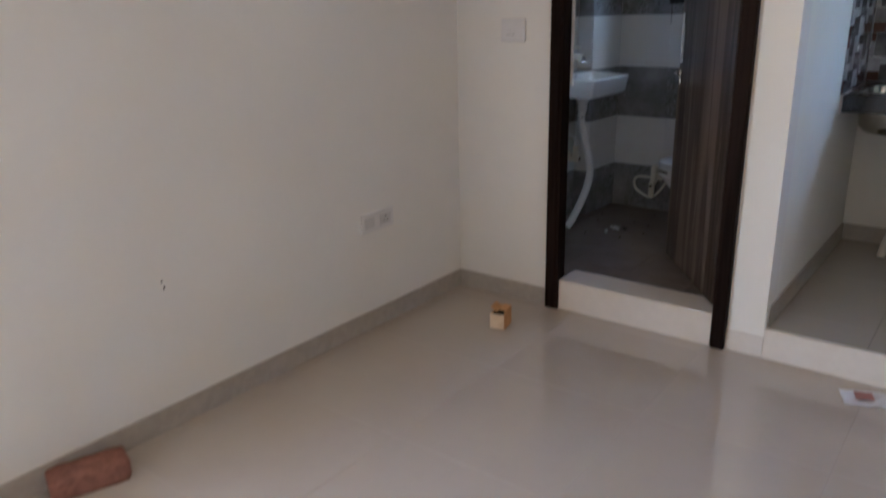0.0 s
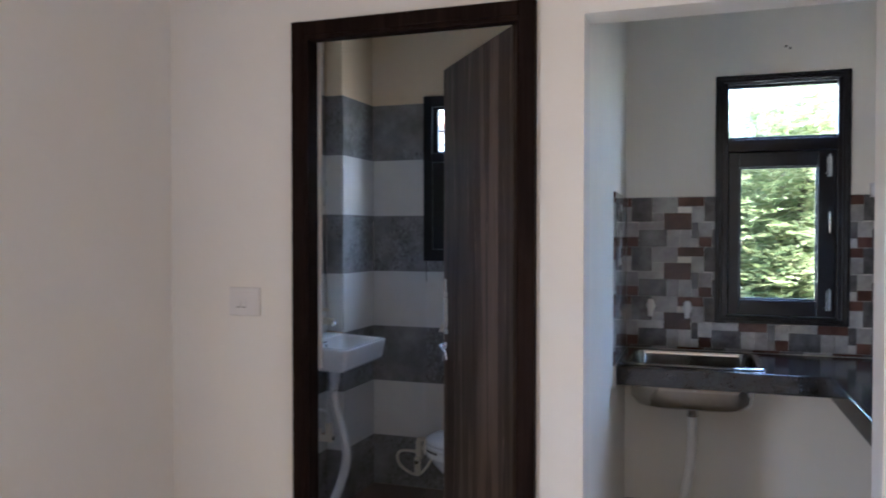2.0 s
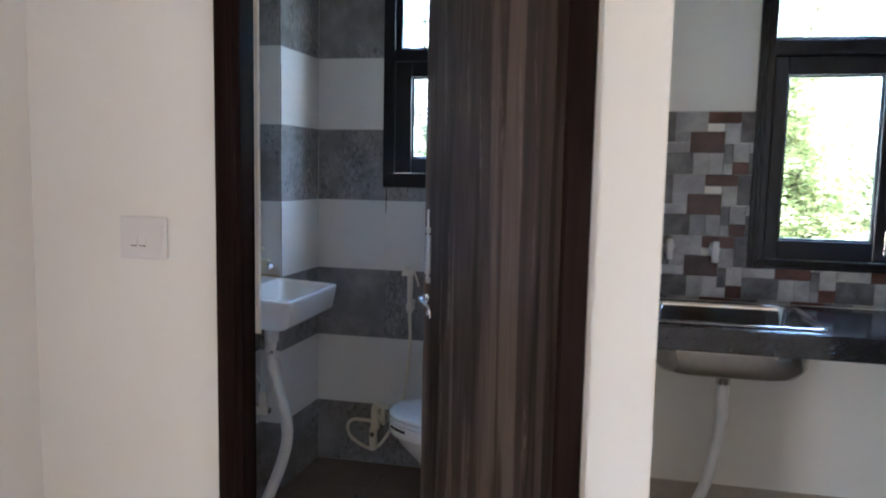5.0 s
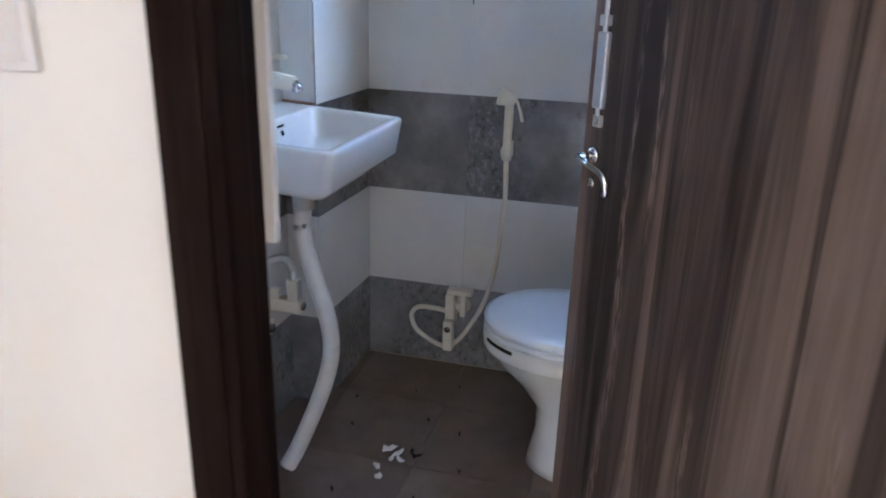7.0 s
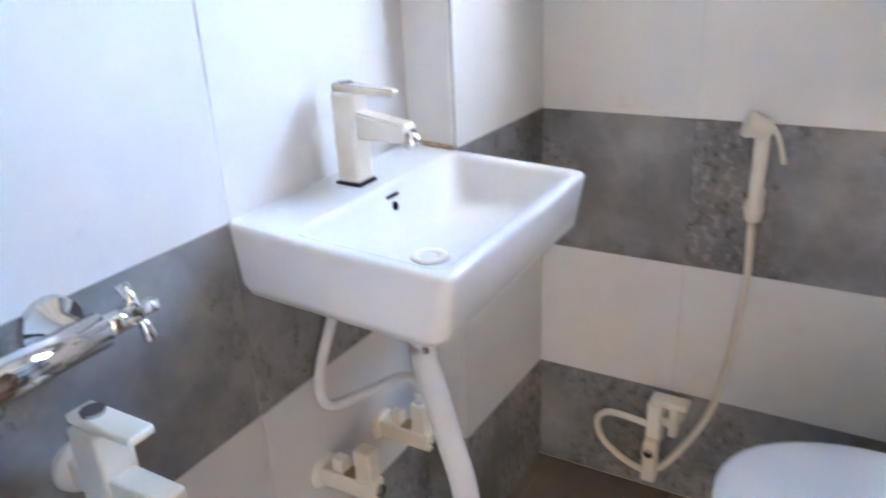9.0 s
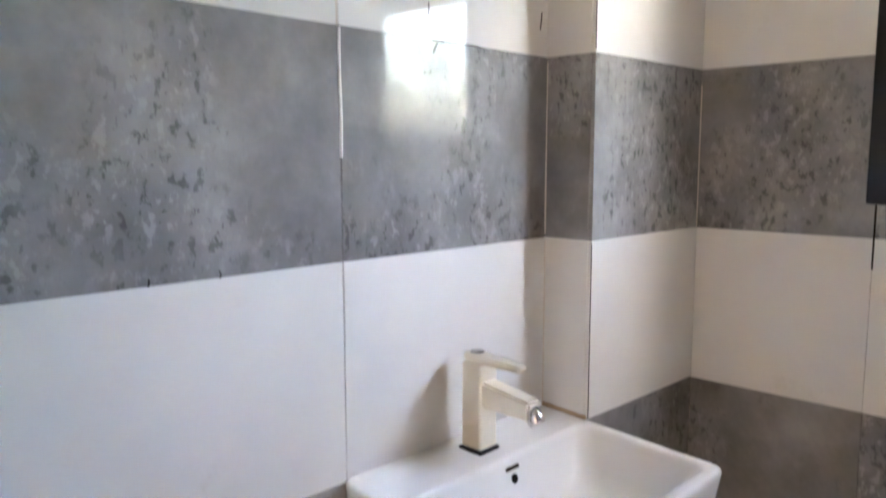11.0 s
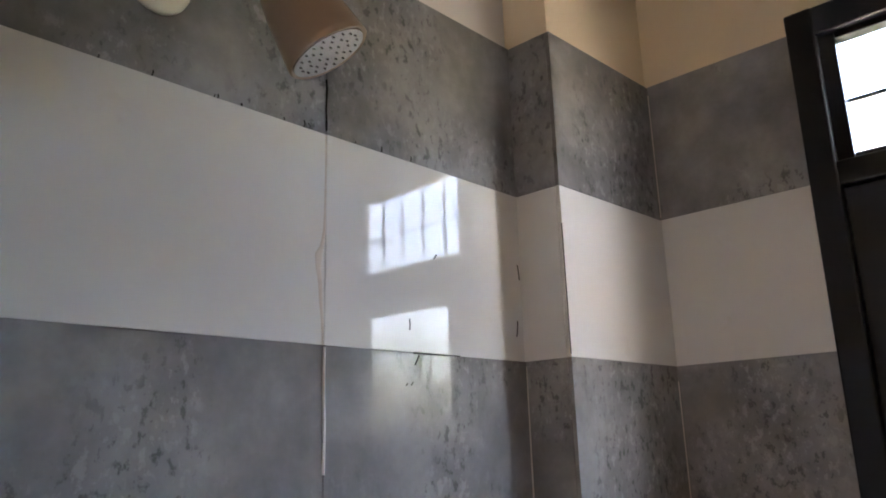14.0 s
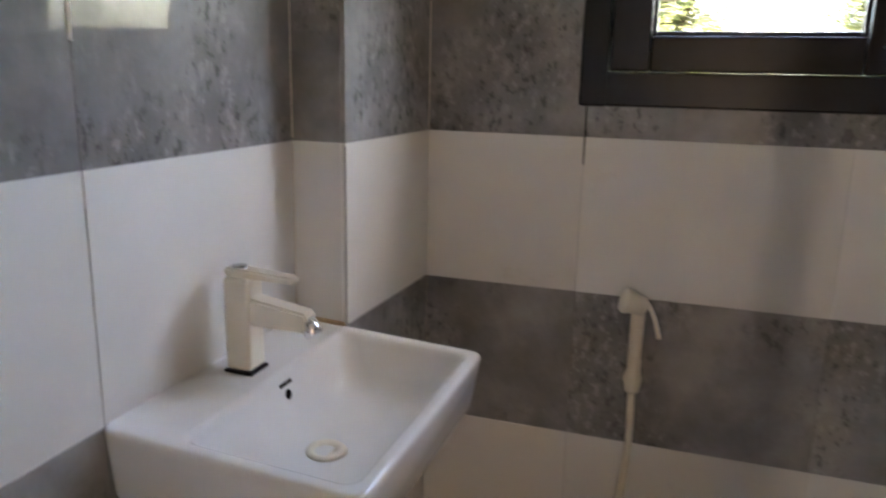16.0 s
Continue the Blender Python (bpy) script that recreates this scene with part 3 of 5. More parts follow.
window("window_1", KW, KY - 0.018, (1.855, 2.180, 1.070, 1.677), (1.797, 2.270, 1.815, 2.040), (1.808, 2.256, 0.998, 1.745),
       "black-framed kitchen casement window with clear glass, closed", 0)
window("window_2", BW, -0.012, (0.405, 0.747, 1.352, 1.690), (0.362, 0.790, 1.812, 2.035), (0.335, 0.817, 1.290, 1.752),
       "black-framed bathroom window with a barred transom", 4, 0.0006)


# ---------------------------------------------------------------- kitchen
CT, CB = 0.825, 0.748                    # counter top and underside of its front edge
SINK = (1.375, 1.925, -0.555, -0.130)


def counter():
    base = tagged(new("kitchen_counter"), "black granite L-shaped kitchen counter slab with a polished edge", "counter")
    fy, ix = -0.625, 2.150
    # one continuous L-shaped slab with the sink opening cut through it
    xs = [KX0 + 0.010, SINK[0] + 0.012, SINK[1] - 0.012, ix + 0.02, KX1 - 0.002]
    ys = [DY1 + 0.004, fy + 0.02, SINK[2] + 0.012, SINK[3] - 0.012, KY - 0.010]
    solid = {(i, j) for i in range(4) for j in range(1, 4) if (i, j) != (1, 2)} | {(3, 0)}
    bm = bmesh.new()
    grid = {}

    def corner(i, j, z):
        if (i, j, z) not in grid:
            grid[i, j, z] = bm.verts.new((xs[i], ys[j], z))
        return grid[i, j, z]

    lo, hi = CT - 0.03, CT
    for i, j in sorted(solid):
        ring4 = [(i, j), (i + 1, j), (i + 1, j + 1), (i, j + 1)]
        bm.faces.new([corner(*p, hi) for p in ring4])
        bm.faces.new([corner(*p, lo) for p in reversed(ring4)])
        for k, (di, dj) in enumerate(((0, -1), (1, 0), (0, 1), (-1, 0))):
            if (i + di, j + dj) not in solid:
                p, q = ring4[k], ring4[(k + 1) % 4]
                bm.faces.new([corner(*p, lo), corner(*q, lo), corner(*q, hi), corner(*p, hi)])
    part("slab", bm, M_GRANITE, base)
    bm = bmesh.new()
    box(bm, KX0 + 0.010, fy, CB, ix + 0.02, fy + 0.02, CT + 0.001, bevel=0.004)
    part("front_edge", bm, M_GRANITE, base)
    bm = bmesh.new()
    box(bm, ix, DY1 + 0.004, CB, ix + 0.02, fy, CT + 0.001, bevel=0.004)
    part("side_edge", bm, M_GRANITE, base)
    bm = bmesh.new()
    box(bm, KX0 + 0.002, fy - 0.004, CB - 0.008, KX0 + 0.010, KY - 0.010, CT + 0.004, bevel=0.001)
    part("end_strip", bm, M_SILL, base, "pale mortar strip at the wall")
    return base


counter()


def sink():
    base = tagged(new("kitchen_sink"), "stainless steel single-bowl sink set in the granite counter", "sink")
    x0, x1, y0, y1 = SINK
    bm = bmesh.new()
    loft(bm, [rrect(x0 - .012, y0 - .012, x1 + .012, y1 + .012, CT + 0.002, 0.045), rrect(x0 - .008, y0 - .008, x1 + .008, y1 + .008, CT + 0.007, 0.042),
              rrect(x0 + .014, y0 + .014, x1 - .014, y1 - .014, CT + 0.007, 0.06), rrect(x0 + .020, y0 + .020, x1 - .020, y1 - .020, CT + 0.004, 0.06), rrect(x0 + .022, y0 + .022, x1 - .022, y1 - .022, CT - 0.004, 0.06), rrect(x0 + .023, y0 + .023, x1 - .023, y1 - .023, CT - 0.012, 0.06), rrect(x0 + .028, y0 + .025, x1 - .028, y1 - .025, CT - 0.110, 0.07),
              rrect(x0 + .035, y0 + .03, x1 - .035, y1 - .03, CT - 0.14, 0.08), rrect(x0 + .08, y0 + .07, x1 - .08, y1 - .07, CT - 0.185, 0.10)], cap_start=False)
    loft(bm, [rrect(x0 + .020, y0 + .020, x1 - .020, y1 - .020, CT - 0.032, 0.06), rrect(x0 + .030, y0 + .026, x1 - .030, y1 - .026, CT - 0.148, 0.08),
              rrect(x0 + .050, y0 + .042, x1 - .050, y1 - .042, CT - 0.180, 0.09), rrect(x0 + .085, y0 + .075, x1 - .085, y1 - .075, CT - 0.194, 0.10)], cap_start=False)
    part("bowl", bm, M_SINK, base, "", True)
    cx, cy = 1.655, -0.33
    bm = bmesh.new()
    loft(bm, [ring((cx, cy, CT - 0.180), 0.042), ring((cx, cy, CT - 0.178), 0.030), ring((cx, cy, CT - 0.184), 0.016)])
    part("strainer", bm, M_CHROME, base, "", True)
    bm = bmesh.new()
    loft(bm, [ring((cx, cy, CT - 0.192), 0.036), ring((cx, cy, CT - 0.207), 0.036), ring((cx, cy, CT - 0.217), 0.026), ring((cx, cy, CT - 0.252), 0.024)])
    part("waste_coupling", bm, M_CHROME, base, "chrome waste coupling", True)
    bm = bmesh.new()
    tube(bm, [(cx, cy, CT - 0.225), (cx, cy, 0.50), (cx - 0.005, cy, 0.38), (cx - 0.03, cy + 0.02, 0.22), (cx - 0.07, cy + 0.03, 0.09), (cx - 0.085, cy + 0.03, KZ)], 0.020, 14, 12, 0.06)
    part("waste_hose", bm, M_PVC, base, "white ribbed waste hose", True)
    return base


sink()


def wall_plate(name, label, category, w, h, switches, face=None):
    """A plate standing on the plane y = 0, facing -y, centred on the origin."""
    base = tagged(new(name), label, category)
    bm = bmesh.new()
    box(bm, -w / 2, -0.010, -h / 2, w / 2, 0, h / 2, bevel=0.003)
    part("plate", bm, M_SWITCH, base)
    for sx, sw in switches:
        bm = bmesh.new()
        box(bm, sx - sw / 2, -0.0125, -h * 0.27, sx + sw / 2, -0.009, h * 0.27, bevel=0.002)
        part("rocker", bm, face or M_SWITCH, base)
    return base


plate = wall_plate("switch_plate", "flat off-white switch plate with two small switches beside the bathroom door", "switch", 0.122, 0.098, [])
bm = bmesh.new()
box(bm, -0.050, -0.0112, -0.040, 0.050, -0.0095, 0.032, bevel=0.0006)
part("inner_panel", bm, M_SWITCH, plate)
for sx in (-0.021, 0.001):
    bm = bmesh.new()
    loft(bm, [[(sx - 0.009, -0.0105, z0), (sx + 0.009, -0.0105, z0), (sx + 0.009, y0, z1), (sx - 0.009, y0, z1)] for z0, z1, y0 in ((-0.018, -0.018, -0.0145), (0.010, 0.010, -0.0115))])
    rocker = part("rocker", bm, M_SWITCH, plate)
    # raised dark strip paints the shade under the rocker's lower edge
    bm = bmesh.new()
    box(bm, sx - 0.0075, -0.0150, -0.0200, sx + 0.0065, -0.0108, -0.0178)
    part("slot", bm, M_DIRT_SHADE, rocker, "thin dark strip painted as the shade of a slot")
plate.matrix_world = pose(0.178, DY0, 1.136)
plate = wall_plate("socket_plate", "flat white wall socket plate with grey modules low on the wall", "socket", 0.200, 0.084, [(-0.055, 0.060), (0.045, 0.070)], M_MODULE)
# pin holes are not cut: dark discs paint the shade in them
for hx, hz in ((0.045, 0.011), (0.034, -0.006), (0.056, -0.006)):
    bm = bmesh.new()
    rod(bm, (hx, -0.0120, hz), (hx, -0.0132, hz), 0.0035, n=10)
    part("pin_hole", bm, M_DIRT_SHADE, plate, "dark round disc painted as the shade in a pin hole")
plate.matrix_world = pose(LX, -2.126, 0.371, 0, 0, 90)
for i, sx in enumerate((1.475, 1.640)):
    so = wall_plate("angle_cock", "small white tap stub on the mosaic tiles above the sink", "tap", 0.034, 0.05, [])
    bm = bmesh.new()
    loft(bm, [ring((0, -0.008, 0), 0.022, (0, -1, 0)), ring((0, -0.016, 0), 0.020, (0, -1, 0)), ring((0, -0.018, 0), 0.012, (0, -1, 0)), ring((0, -0.055, 0), 0.012, (0, -1, 0))])
    box(bm, -0.012, -0.062, -0.045, 0.012, -0.038, 0.035, bevel=0.004)
    part("valve_body", bm, M_PVC, so, "", True)
    so.matrix_world = pose(sx - 0.01, KY - 0.008, 1.030 - 0.005 * i)

# white slab in the kitchen corner
def corner_shelf():
    base = tagged(new("corner_shelf"), "thick white slab shelf in the kitchen corner beside the window", "shelf")
    plan = [(2.386, KY - 0.008), (2.386, -0.110), (2.400, -0.135), (2.560, -0.330), (2.757, -0.330), (2.757, KY - 0.008)]
    bm = bmesh.new()
    loft(bm, [[(x, y, z) for x, y in plan] for z in (1.532, 1.584)])
    part("slab", bm, M_PVC, base)
    bm = bmesh.new()
    loft(bm, [[(x - (0.003 if x < 2.6 else 0), y - (0.003 if y > -0.3 and y < -0.1 else 0), z) for x, y in plan] for z in (1.584, 1.592)])
    part("top_board", bm, M_PVC, base)
    return base


corner_shelf()


# ---------------------------------------------------------------- bathroom fittings
TX = -0.122                              # face of the left tiles


def wash_basin():
    base = tagged(new("wash_basin"), "white ceramic rectangular wall-hung wash basin", "wash basin")
    x0, x1, y0, y1, z = TX, 0.212, -0.793, -0.346, 0.856
    bm = bmesh.new()
    outer = [rrect(x0, y0 + .040, x1 - .08, y1 - .040, z - 0.112, 0.025), rrect(x0, y0 + .014, x1 - .030, y1 - .014, z - 0.104, 0.022),
             rrect(x0, y0 + .006, x1 - .012, y1 - .006, z - 0.086, 0.020), rrect(x0, y0 + .001, x1 - .001, y1 - .001, z - 0.014, 0.016), rrect(x0, y0, x1, y1, z - 0.006, 0.016), rrect(x0, y0 + .0014, x1 - .0014, y1 - .0014, z - 0.0018, 0.016),
             rrect(x0, y0 + .005, x1 - .005, y1 - .005, z, 0.016), rrect(x0, y0 + .009, x1 - .009, y1 - .009, z, 0.016)]
    inner = [rrect(x0 + .093, y0 + .015, x1 - .015, y1 - .015, z, 0.020), rrect(x0 + .098, y0 + .019, x1 - .018, y1 - .019, z - 0.0008, 0.020), rrect(x0 + .101, y0 + .022, x1 - .021, y1 - .022, z - 0.005, 0.022), rrect(x0 + .1035, y0 + .025, x1 - .023, y1 - .025, z - 0.012, 0.024),
             rrect(x0 + .118, y0 + .045, x1 - .036, y1 - .045, z - 0.060, 0.035), rrect(x0 + .135, y0 + .075, x1 - .060, y1 - .075, z - 0.082, 0.05),
             rrect(x0 + .165, y0 + .15, x1 - .10, y1 - .15, z - 0.088, 0.03)]
    tilt = [[(p[0], p[1], p[2] + (x1 - p[0]) * 0.055) for p in lp] for lp in outer + inner]
    loft(bm, tilt)
    part("bowl", bm, M_CERAMIC, base, "", True)
    bm = bmesh.new()
    loft(bm, [ring((0.060, -0.585, z - 0.0800), 0.030), ring((0.060, -0.585, z - 0.0755), 0.026), ring((0.060, -0.585, z - 0.078), 0.016), ring((0.060, -0.585, z - 0.084), 0.014)])
    part("drain", bm, M_IVORY, base, "ivory drain ring", True)
    # black disc on the ceramic paints the shade of the overflow hole
    bm = bmesh.new()
    q = Vector((0.96, 0, 0.28)).normalized()
    loft(bm, [ring(Vector((-0.0125, -0.557, z - 0.020)) , 0.0075, q, 12), ring(Vector((-0.0125, -0.557, z - 0.020)) + q * 0.0012, 0.0065, q, 12)])
    part("overflow", bm, M_CRACK, base, "small dark disc painted as the shade in the overflow hole")
    bm = bmesh.new()
    box(bm, -0.0165, -0.573, z - 0.006, -0.0140, -0.545, z - 0.001)
    part("printed_mark", bm, M_DIRT_SHADE, base, "small grey printed mark")
    bm = bmesh.new()
    loft(bm, [ring((0.050, -0.590, z - 0.095), 0.034), ring((0.050, -0.590, z - 0.135), 0.034), ring((0.050, -0.590, z - 0.145), 0.026), ring((0.050, -0.590, z - 0.185), 0.025)])
    part("waste_coupling", bm, M_PVC, base, "", True)
    bm = bmesh.new()
    tube(bm, [(0.050, -0.590, z - 0.170), (0.046, -0.592, 0.610), (0.075, -0.594, 0.500), (0.108, -0.597, 0.390), (0.113, -0.600, 0.300), (0.085, -0.605, 0.190), (0.040, -0.640, 0.060), (0.016, -0.668, 0.004)], 0.021, 16, 14, 0.025)
    pipe = part("waste_pipe", bm, M_PVC, base, "white flexible waste pipe", True)
    bm = bmesh.new()
    box(bm, 0.056, -0.6152, 0.630, 0.064, -0.6085, 0.640, bevel=0.001)
    part("pipe_label", bm, M_STEEL, pipe, "small grey printed label")
    return base


wash_basin()


def basin_tap():
    base = tagged(new("basin_tap"), "ivory square-bodied pillar tap on the basin", "tap")
    cx, cy, z = -0.069, -0.572, 0.8705
    bm = bmesh.new()
    box(bm, cx - 0.022, cy - 0.022, z, cx + 0.022, cy + 0.022, z + 0.006, bevel=0.002)
    part("gasket", bm, M_BLACK, base, "black base gasket")
    bm = bmesh.new()
    box(bm, cx - 0.019, cy - 0.019, z + 0.0055, cx + 0.019, cy + 0.019, z + 0.136, bevel=0.004)
    part("body", bm, M_IVORY, base)
    bm = bmesh.new()
    lo = [(cx + 0.015, cy - 0.016, z + 0.070), (cx + 0.015, cy + 0.016, z + 0.070), (cx + 0.015, cy + 0.016, z + 0.110), (cx + 0.015, cy - 0.016, z + 0.110)]
    hi = [(cx + 0.103, cy - 0.015, z + 0.070), (cx + 0.103, cy + 0.015, z + 0.070), (cx + 0.103, cy + 0.015, z + 0.097), (cx + 0.103, cy - 0.015, z + 0.097)]
    loft(bm, [lo, hi])
    bmesh.ops.bevel(bm, geom=list(bm.edges), offset=0.004, segments=2, affect="EDGES")
    part("spout", bm, M_IVORY, base)
    bm = bmesh.new()
    d = Vector((0.55, 0, -0.83))
    c = Vector((cx + 0.096, cy, z + 0.084))
    loft(bm, [ring(c, 0.013, d), ring(c + d * 0.020, 0.013, d), ring(c + d * 0.023, 0.011, d)])
    part("nozzle", bm, M_CHROME, base, "chrome aerator", True)
    bm = bmesh.new()
    loft(bm, [[(cx - 0.020, cy - 0.015, z + 0.1365), (cx - 0.020, cy + 0.015, z + 0.1365), (cx - 0.020, cy + 0.015, z + 0.149), (cx - 0.020, cy - 0.015, z + 0.149)],
              [(cx + 0.082, cy - 0.010, z + 0.133), (cx + 0.082, cy + 0.010, z + 0.133), (cx + 0.082, cy + 0.010, z + 0.143), (cx + 0.082, cy - 0.010, z + 0.143)]])
    bmesh.ops.bevel(bm, geom=list(bm.edges), offset=0.003, segments=2, affect="EDGES")
    part("lever", bm, M_IVORY, base)
    bm = bmesh.new()
    loft(bm, [ring((cx - 0.004, cy, z + 0.1485), 0.011, n=14), ring((cx - 0.004, cy, z + 0.1505), 0.010, n=14)])
    part("cap", bm, M_STEEL, base, "grey cap")
    return base


basin_tap()


def stop_valve(y, z, hose):
    base = tagged(new("stop_valve"), "ivory angle valve with a white hose up to the basin" if hose else "stained ivory angle valve with a capped outlet on the tiles", "valve", group="valves under the basin")
    bm = bmesh.new()
    loft(bm, [ring((TX, y, z), 0.032, (1, 0, 0)), ring((TX + 0.008, y, z), 0.030, (1, 0, 0)), ring((TX + 0.012, y, z), 0.018, (1, 0, 0))])
    part("flange", bm, M_IVORY, base, "", True)
    bm = bmesh.new()
    box(bm, TX + 0.010, y - 0.016, z - 0.018, TX + 0.115, y + 0.016, z + 0.018, bevel=0.005)
    box(bm, TX + 0.078, y - 0.014, z + 0.012, TX + 0.110, y + 0.014, z + 0.075, bevel=0.005)
    body = part("body", bm, M_IVORY, base)
    bm = bmesh.new()
    rod(bm, (TX + 0.112, y, z), (TX + 0.120, y, z), 0.011, n=14)
    part("spindle_cap", bm, M_STEEL, body, "grey spindle cap", True)
    bm = bmesh.new()
    box(bm, TX + 0.030, y - 0.010, z + 0.012, TX + 0.052, y + 0.010, z + 0.042, bevel=0.003)
    part("stub", bm, M_IVORY, base)
    bm = bmesh.new()
    box(bm, TX + 0.054, y - 0.0135, z + 0.0165, TX + 0.076, y + 0.0135, z + 0.0195, bevel=0.001)
    part("rust_stain", bm, M_TANFILL, body, "brown stained seat of the spindle")
    if hose:
        x = TX + 0.092
        bm = bmesh.new()
        tube(bm, [(x, y, z + 0.065), (x, y, z + 0.100), (x - 0.010, y - 0.030, z + 0.140), (x - 0.025, y - 0.110, z + 0.155), (x - 0.040, y - 0.190, z + 0.173), (x - 0.045, y - 0.200, z + 0.225), (x - 0.040, y - 0.165, z + 0.305), (x - 0.033, y - 0.120, z + 0.390)], 0.0085, 12, 8)
        line = part("hose", bm, M_PVC, base, "white braided hose", True)
        bm = bmesh.new()
        rod(bm, (x, y, z + 0.055), (x, y, z + 0.097), 0.013, 0.010)
        part("hose_nut", bm, M_PVC, line, "", True)
    return base


stop_valve(-0.668, 0.390, False)
stop_valve(-0.500, 0.375, True)


def wall_tap():
    """Long-bodied bib tap low on the left wall, near the doorway."""
    base = tagged(new("bib_tap"), "ivory square bib tap on the tiled wall", "tap")
    y, z = -1.056, 0.680
    bm = bmesh.new()
    loft(bm, [ring((TX, y, z), 0.032, (1, 0, 0)), ring((TX + 0.010, y, z), 0.030, (1, 0, 0)), ring((TX + 0.014, y, z), 0.016, (1, 0, 0))])
    part("flange", bm, M_IVORY, base, "", True)
    bm = bmesh.new()
    box(bm, TX + 0.010, y - 0.018, z - 0.018, TX + 0.070, y + 0.018, z + 0.018, bevel=0.004)
    box(bm, TX + 0.035, y - 0.022, z - 0.024, TX + 0.080, y + 0.022, z + 0.072, bevel=0.004)
    part("body", bm, M_IVORY, base)
    bm = bmesh.new()
    box(bm, TX + 0.070, y - 0.017, z - 0.016, TX + 0.158, y + 0.017, z + 0.016, bevel=0.004)
    box(bm, TX + 0.128, y - 0.015, z - 0.055, TX + 0.158, y + 0.015, z, bevel=0.004)
    part("spout", bm, M_IVORY, base)
    bm = bmesh.new()
    box(bm, TX + 0.030, y - 0.016, z + 0.073, TX + 0.130, y + 0.016, z + 0.084, bevel=0.003)
    part("lever", bm, M_IVORY, base)
    bm = bmesh.new()
    rod(bm, (TX + 0.056, y, z + 0.083), (TX + 0.056, y, z + 0.088), 0.013)
    part("cap", bm, M_STEEL, base, "grey cap")
    return base


wall_tap()


def mixer_valve():
    base = tagged(new("shower_mixer"), "chrome wall shower mixer with cross handles", "shower mixer")
    z = 0.845
    bm = bmesh.new()
    for y in (-1.045, -1.195):
        loft(bm, [ring((TX, y, z), 0.036, (1, 0, 0)), ring((TX + 0.010, y, z), 0.034, (1, 0, 0)), ring((TX + 0.016, y, z), 0.020, (1, 0, 0)), ring((TX + 0.060, y, z), 0.018, (1, 0, 0))])
    rod(bm, (TX + 0.055, -1.215, z), (TX + 0.055, -1.025, z), 0.020)
    part("body", bm, M_CHROME, base, "", True)
    for y, s in ((-1.025, 1), (-1.215, -1)):
        bm = bmesh.new()
        rod(bm, (TX + 0.055, y, z), (TX + 0.055, y + s * 0.040, z), 0.013)
        for a in range(4):
            d = Vector((math.cos(a * math.pi / 2 + 0.5), 0, math.sin(a * math.pi / 2 + 0.5)))
            c = Vector((TX + 0.055, y + s * 0.045, z))
            rod(bm, c, c + d * 0.034, 0.0065, 0.0085, 10)
        part("cross_handle", bm, M_CHROME, base, "", True)
    return base


mixer_valve()


def health_faucet():
    base = tagged(new("health_faucet"), "ivory hand spray on a hose hung on the tiled wall", "hand spray")
    x, y = 0.423, -0.045
    bm = bmesh.new()
    box(bm, x - 0.012, y, 0.705, x + 0.012, 0.0, 0.750, bevel=0.003)
    part("wall_hook", bm, M_IVORY, base)
    bm = bmesh.new()
    loft(bm, [ring((x, y, 0.700), 0.013), ring((x, y, 0.725), 0.018), ring((x, y, 0.745), 0.012), ring((x + 0.001, y, 0.85), 0.013), ring((x, y - 0.002, 0.865), 0.012)])
    part("grip", bm, M_IVORY, base, "", True)
    bm = bmesh.new()
    d = Vector((-0.75, -0.25, 0.25)).normalized()
    c = Vector((x, y - 0.004, 0.872))
    loft(bm, [ring(c - d * 0.016, 0.012, d), ring(c - d * 0.012, 0.018, d), ring(c + d * 0.012, 0.020, d), ring(c + d * 0.024, 0.024, d), ring(c + d * 0.030, 0.022, d)])
    spray = part("spray_head", bm, M_IVORY, base, "", True)
    bm = bmesh.new()
    tube(bm, [(x + 0.008, y - 0.006, 0.884), (x + 0.022, y - 0.012, 0.872), (x + 0.034, y - 0.014, 0.845), (x + 0.042, y - 0.014, 0.815)], 0.0045, 8, 4)
    part("trigger", bm, M_IVORY, spray, "", True)
    bm = bmesh.new()
    tube(bm, [(x, y, 0.705), (0.424, -0.040, 0.560), (0.400, -0.035, 0.330), (0.352, -0.040, 0.190), (0.276, -0.060, 0.092), (0.176, -0.050, 0.120), (0.146, -0.040, 0.170), (0.170, -0.045, 0.205), (0.225, -0.055, 0.213), (0.262, -0.060, 0.212)], 0.0075, 12, 8)
    part("hose", bm, M_IVORY, base, "", True)
    return base


health_faucet()


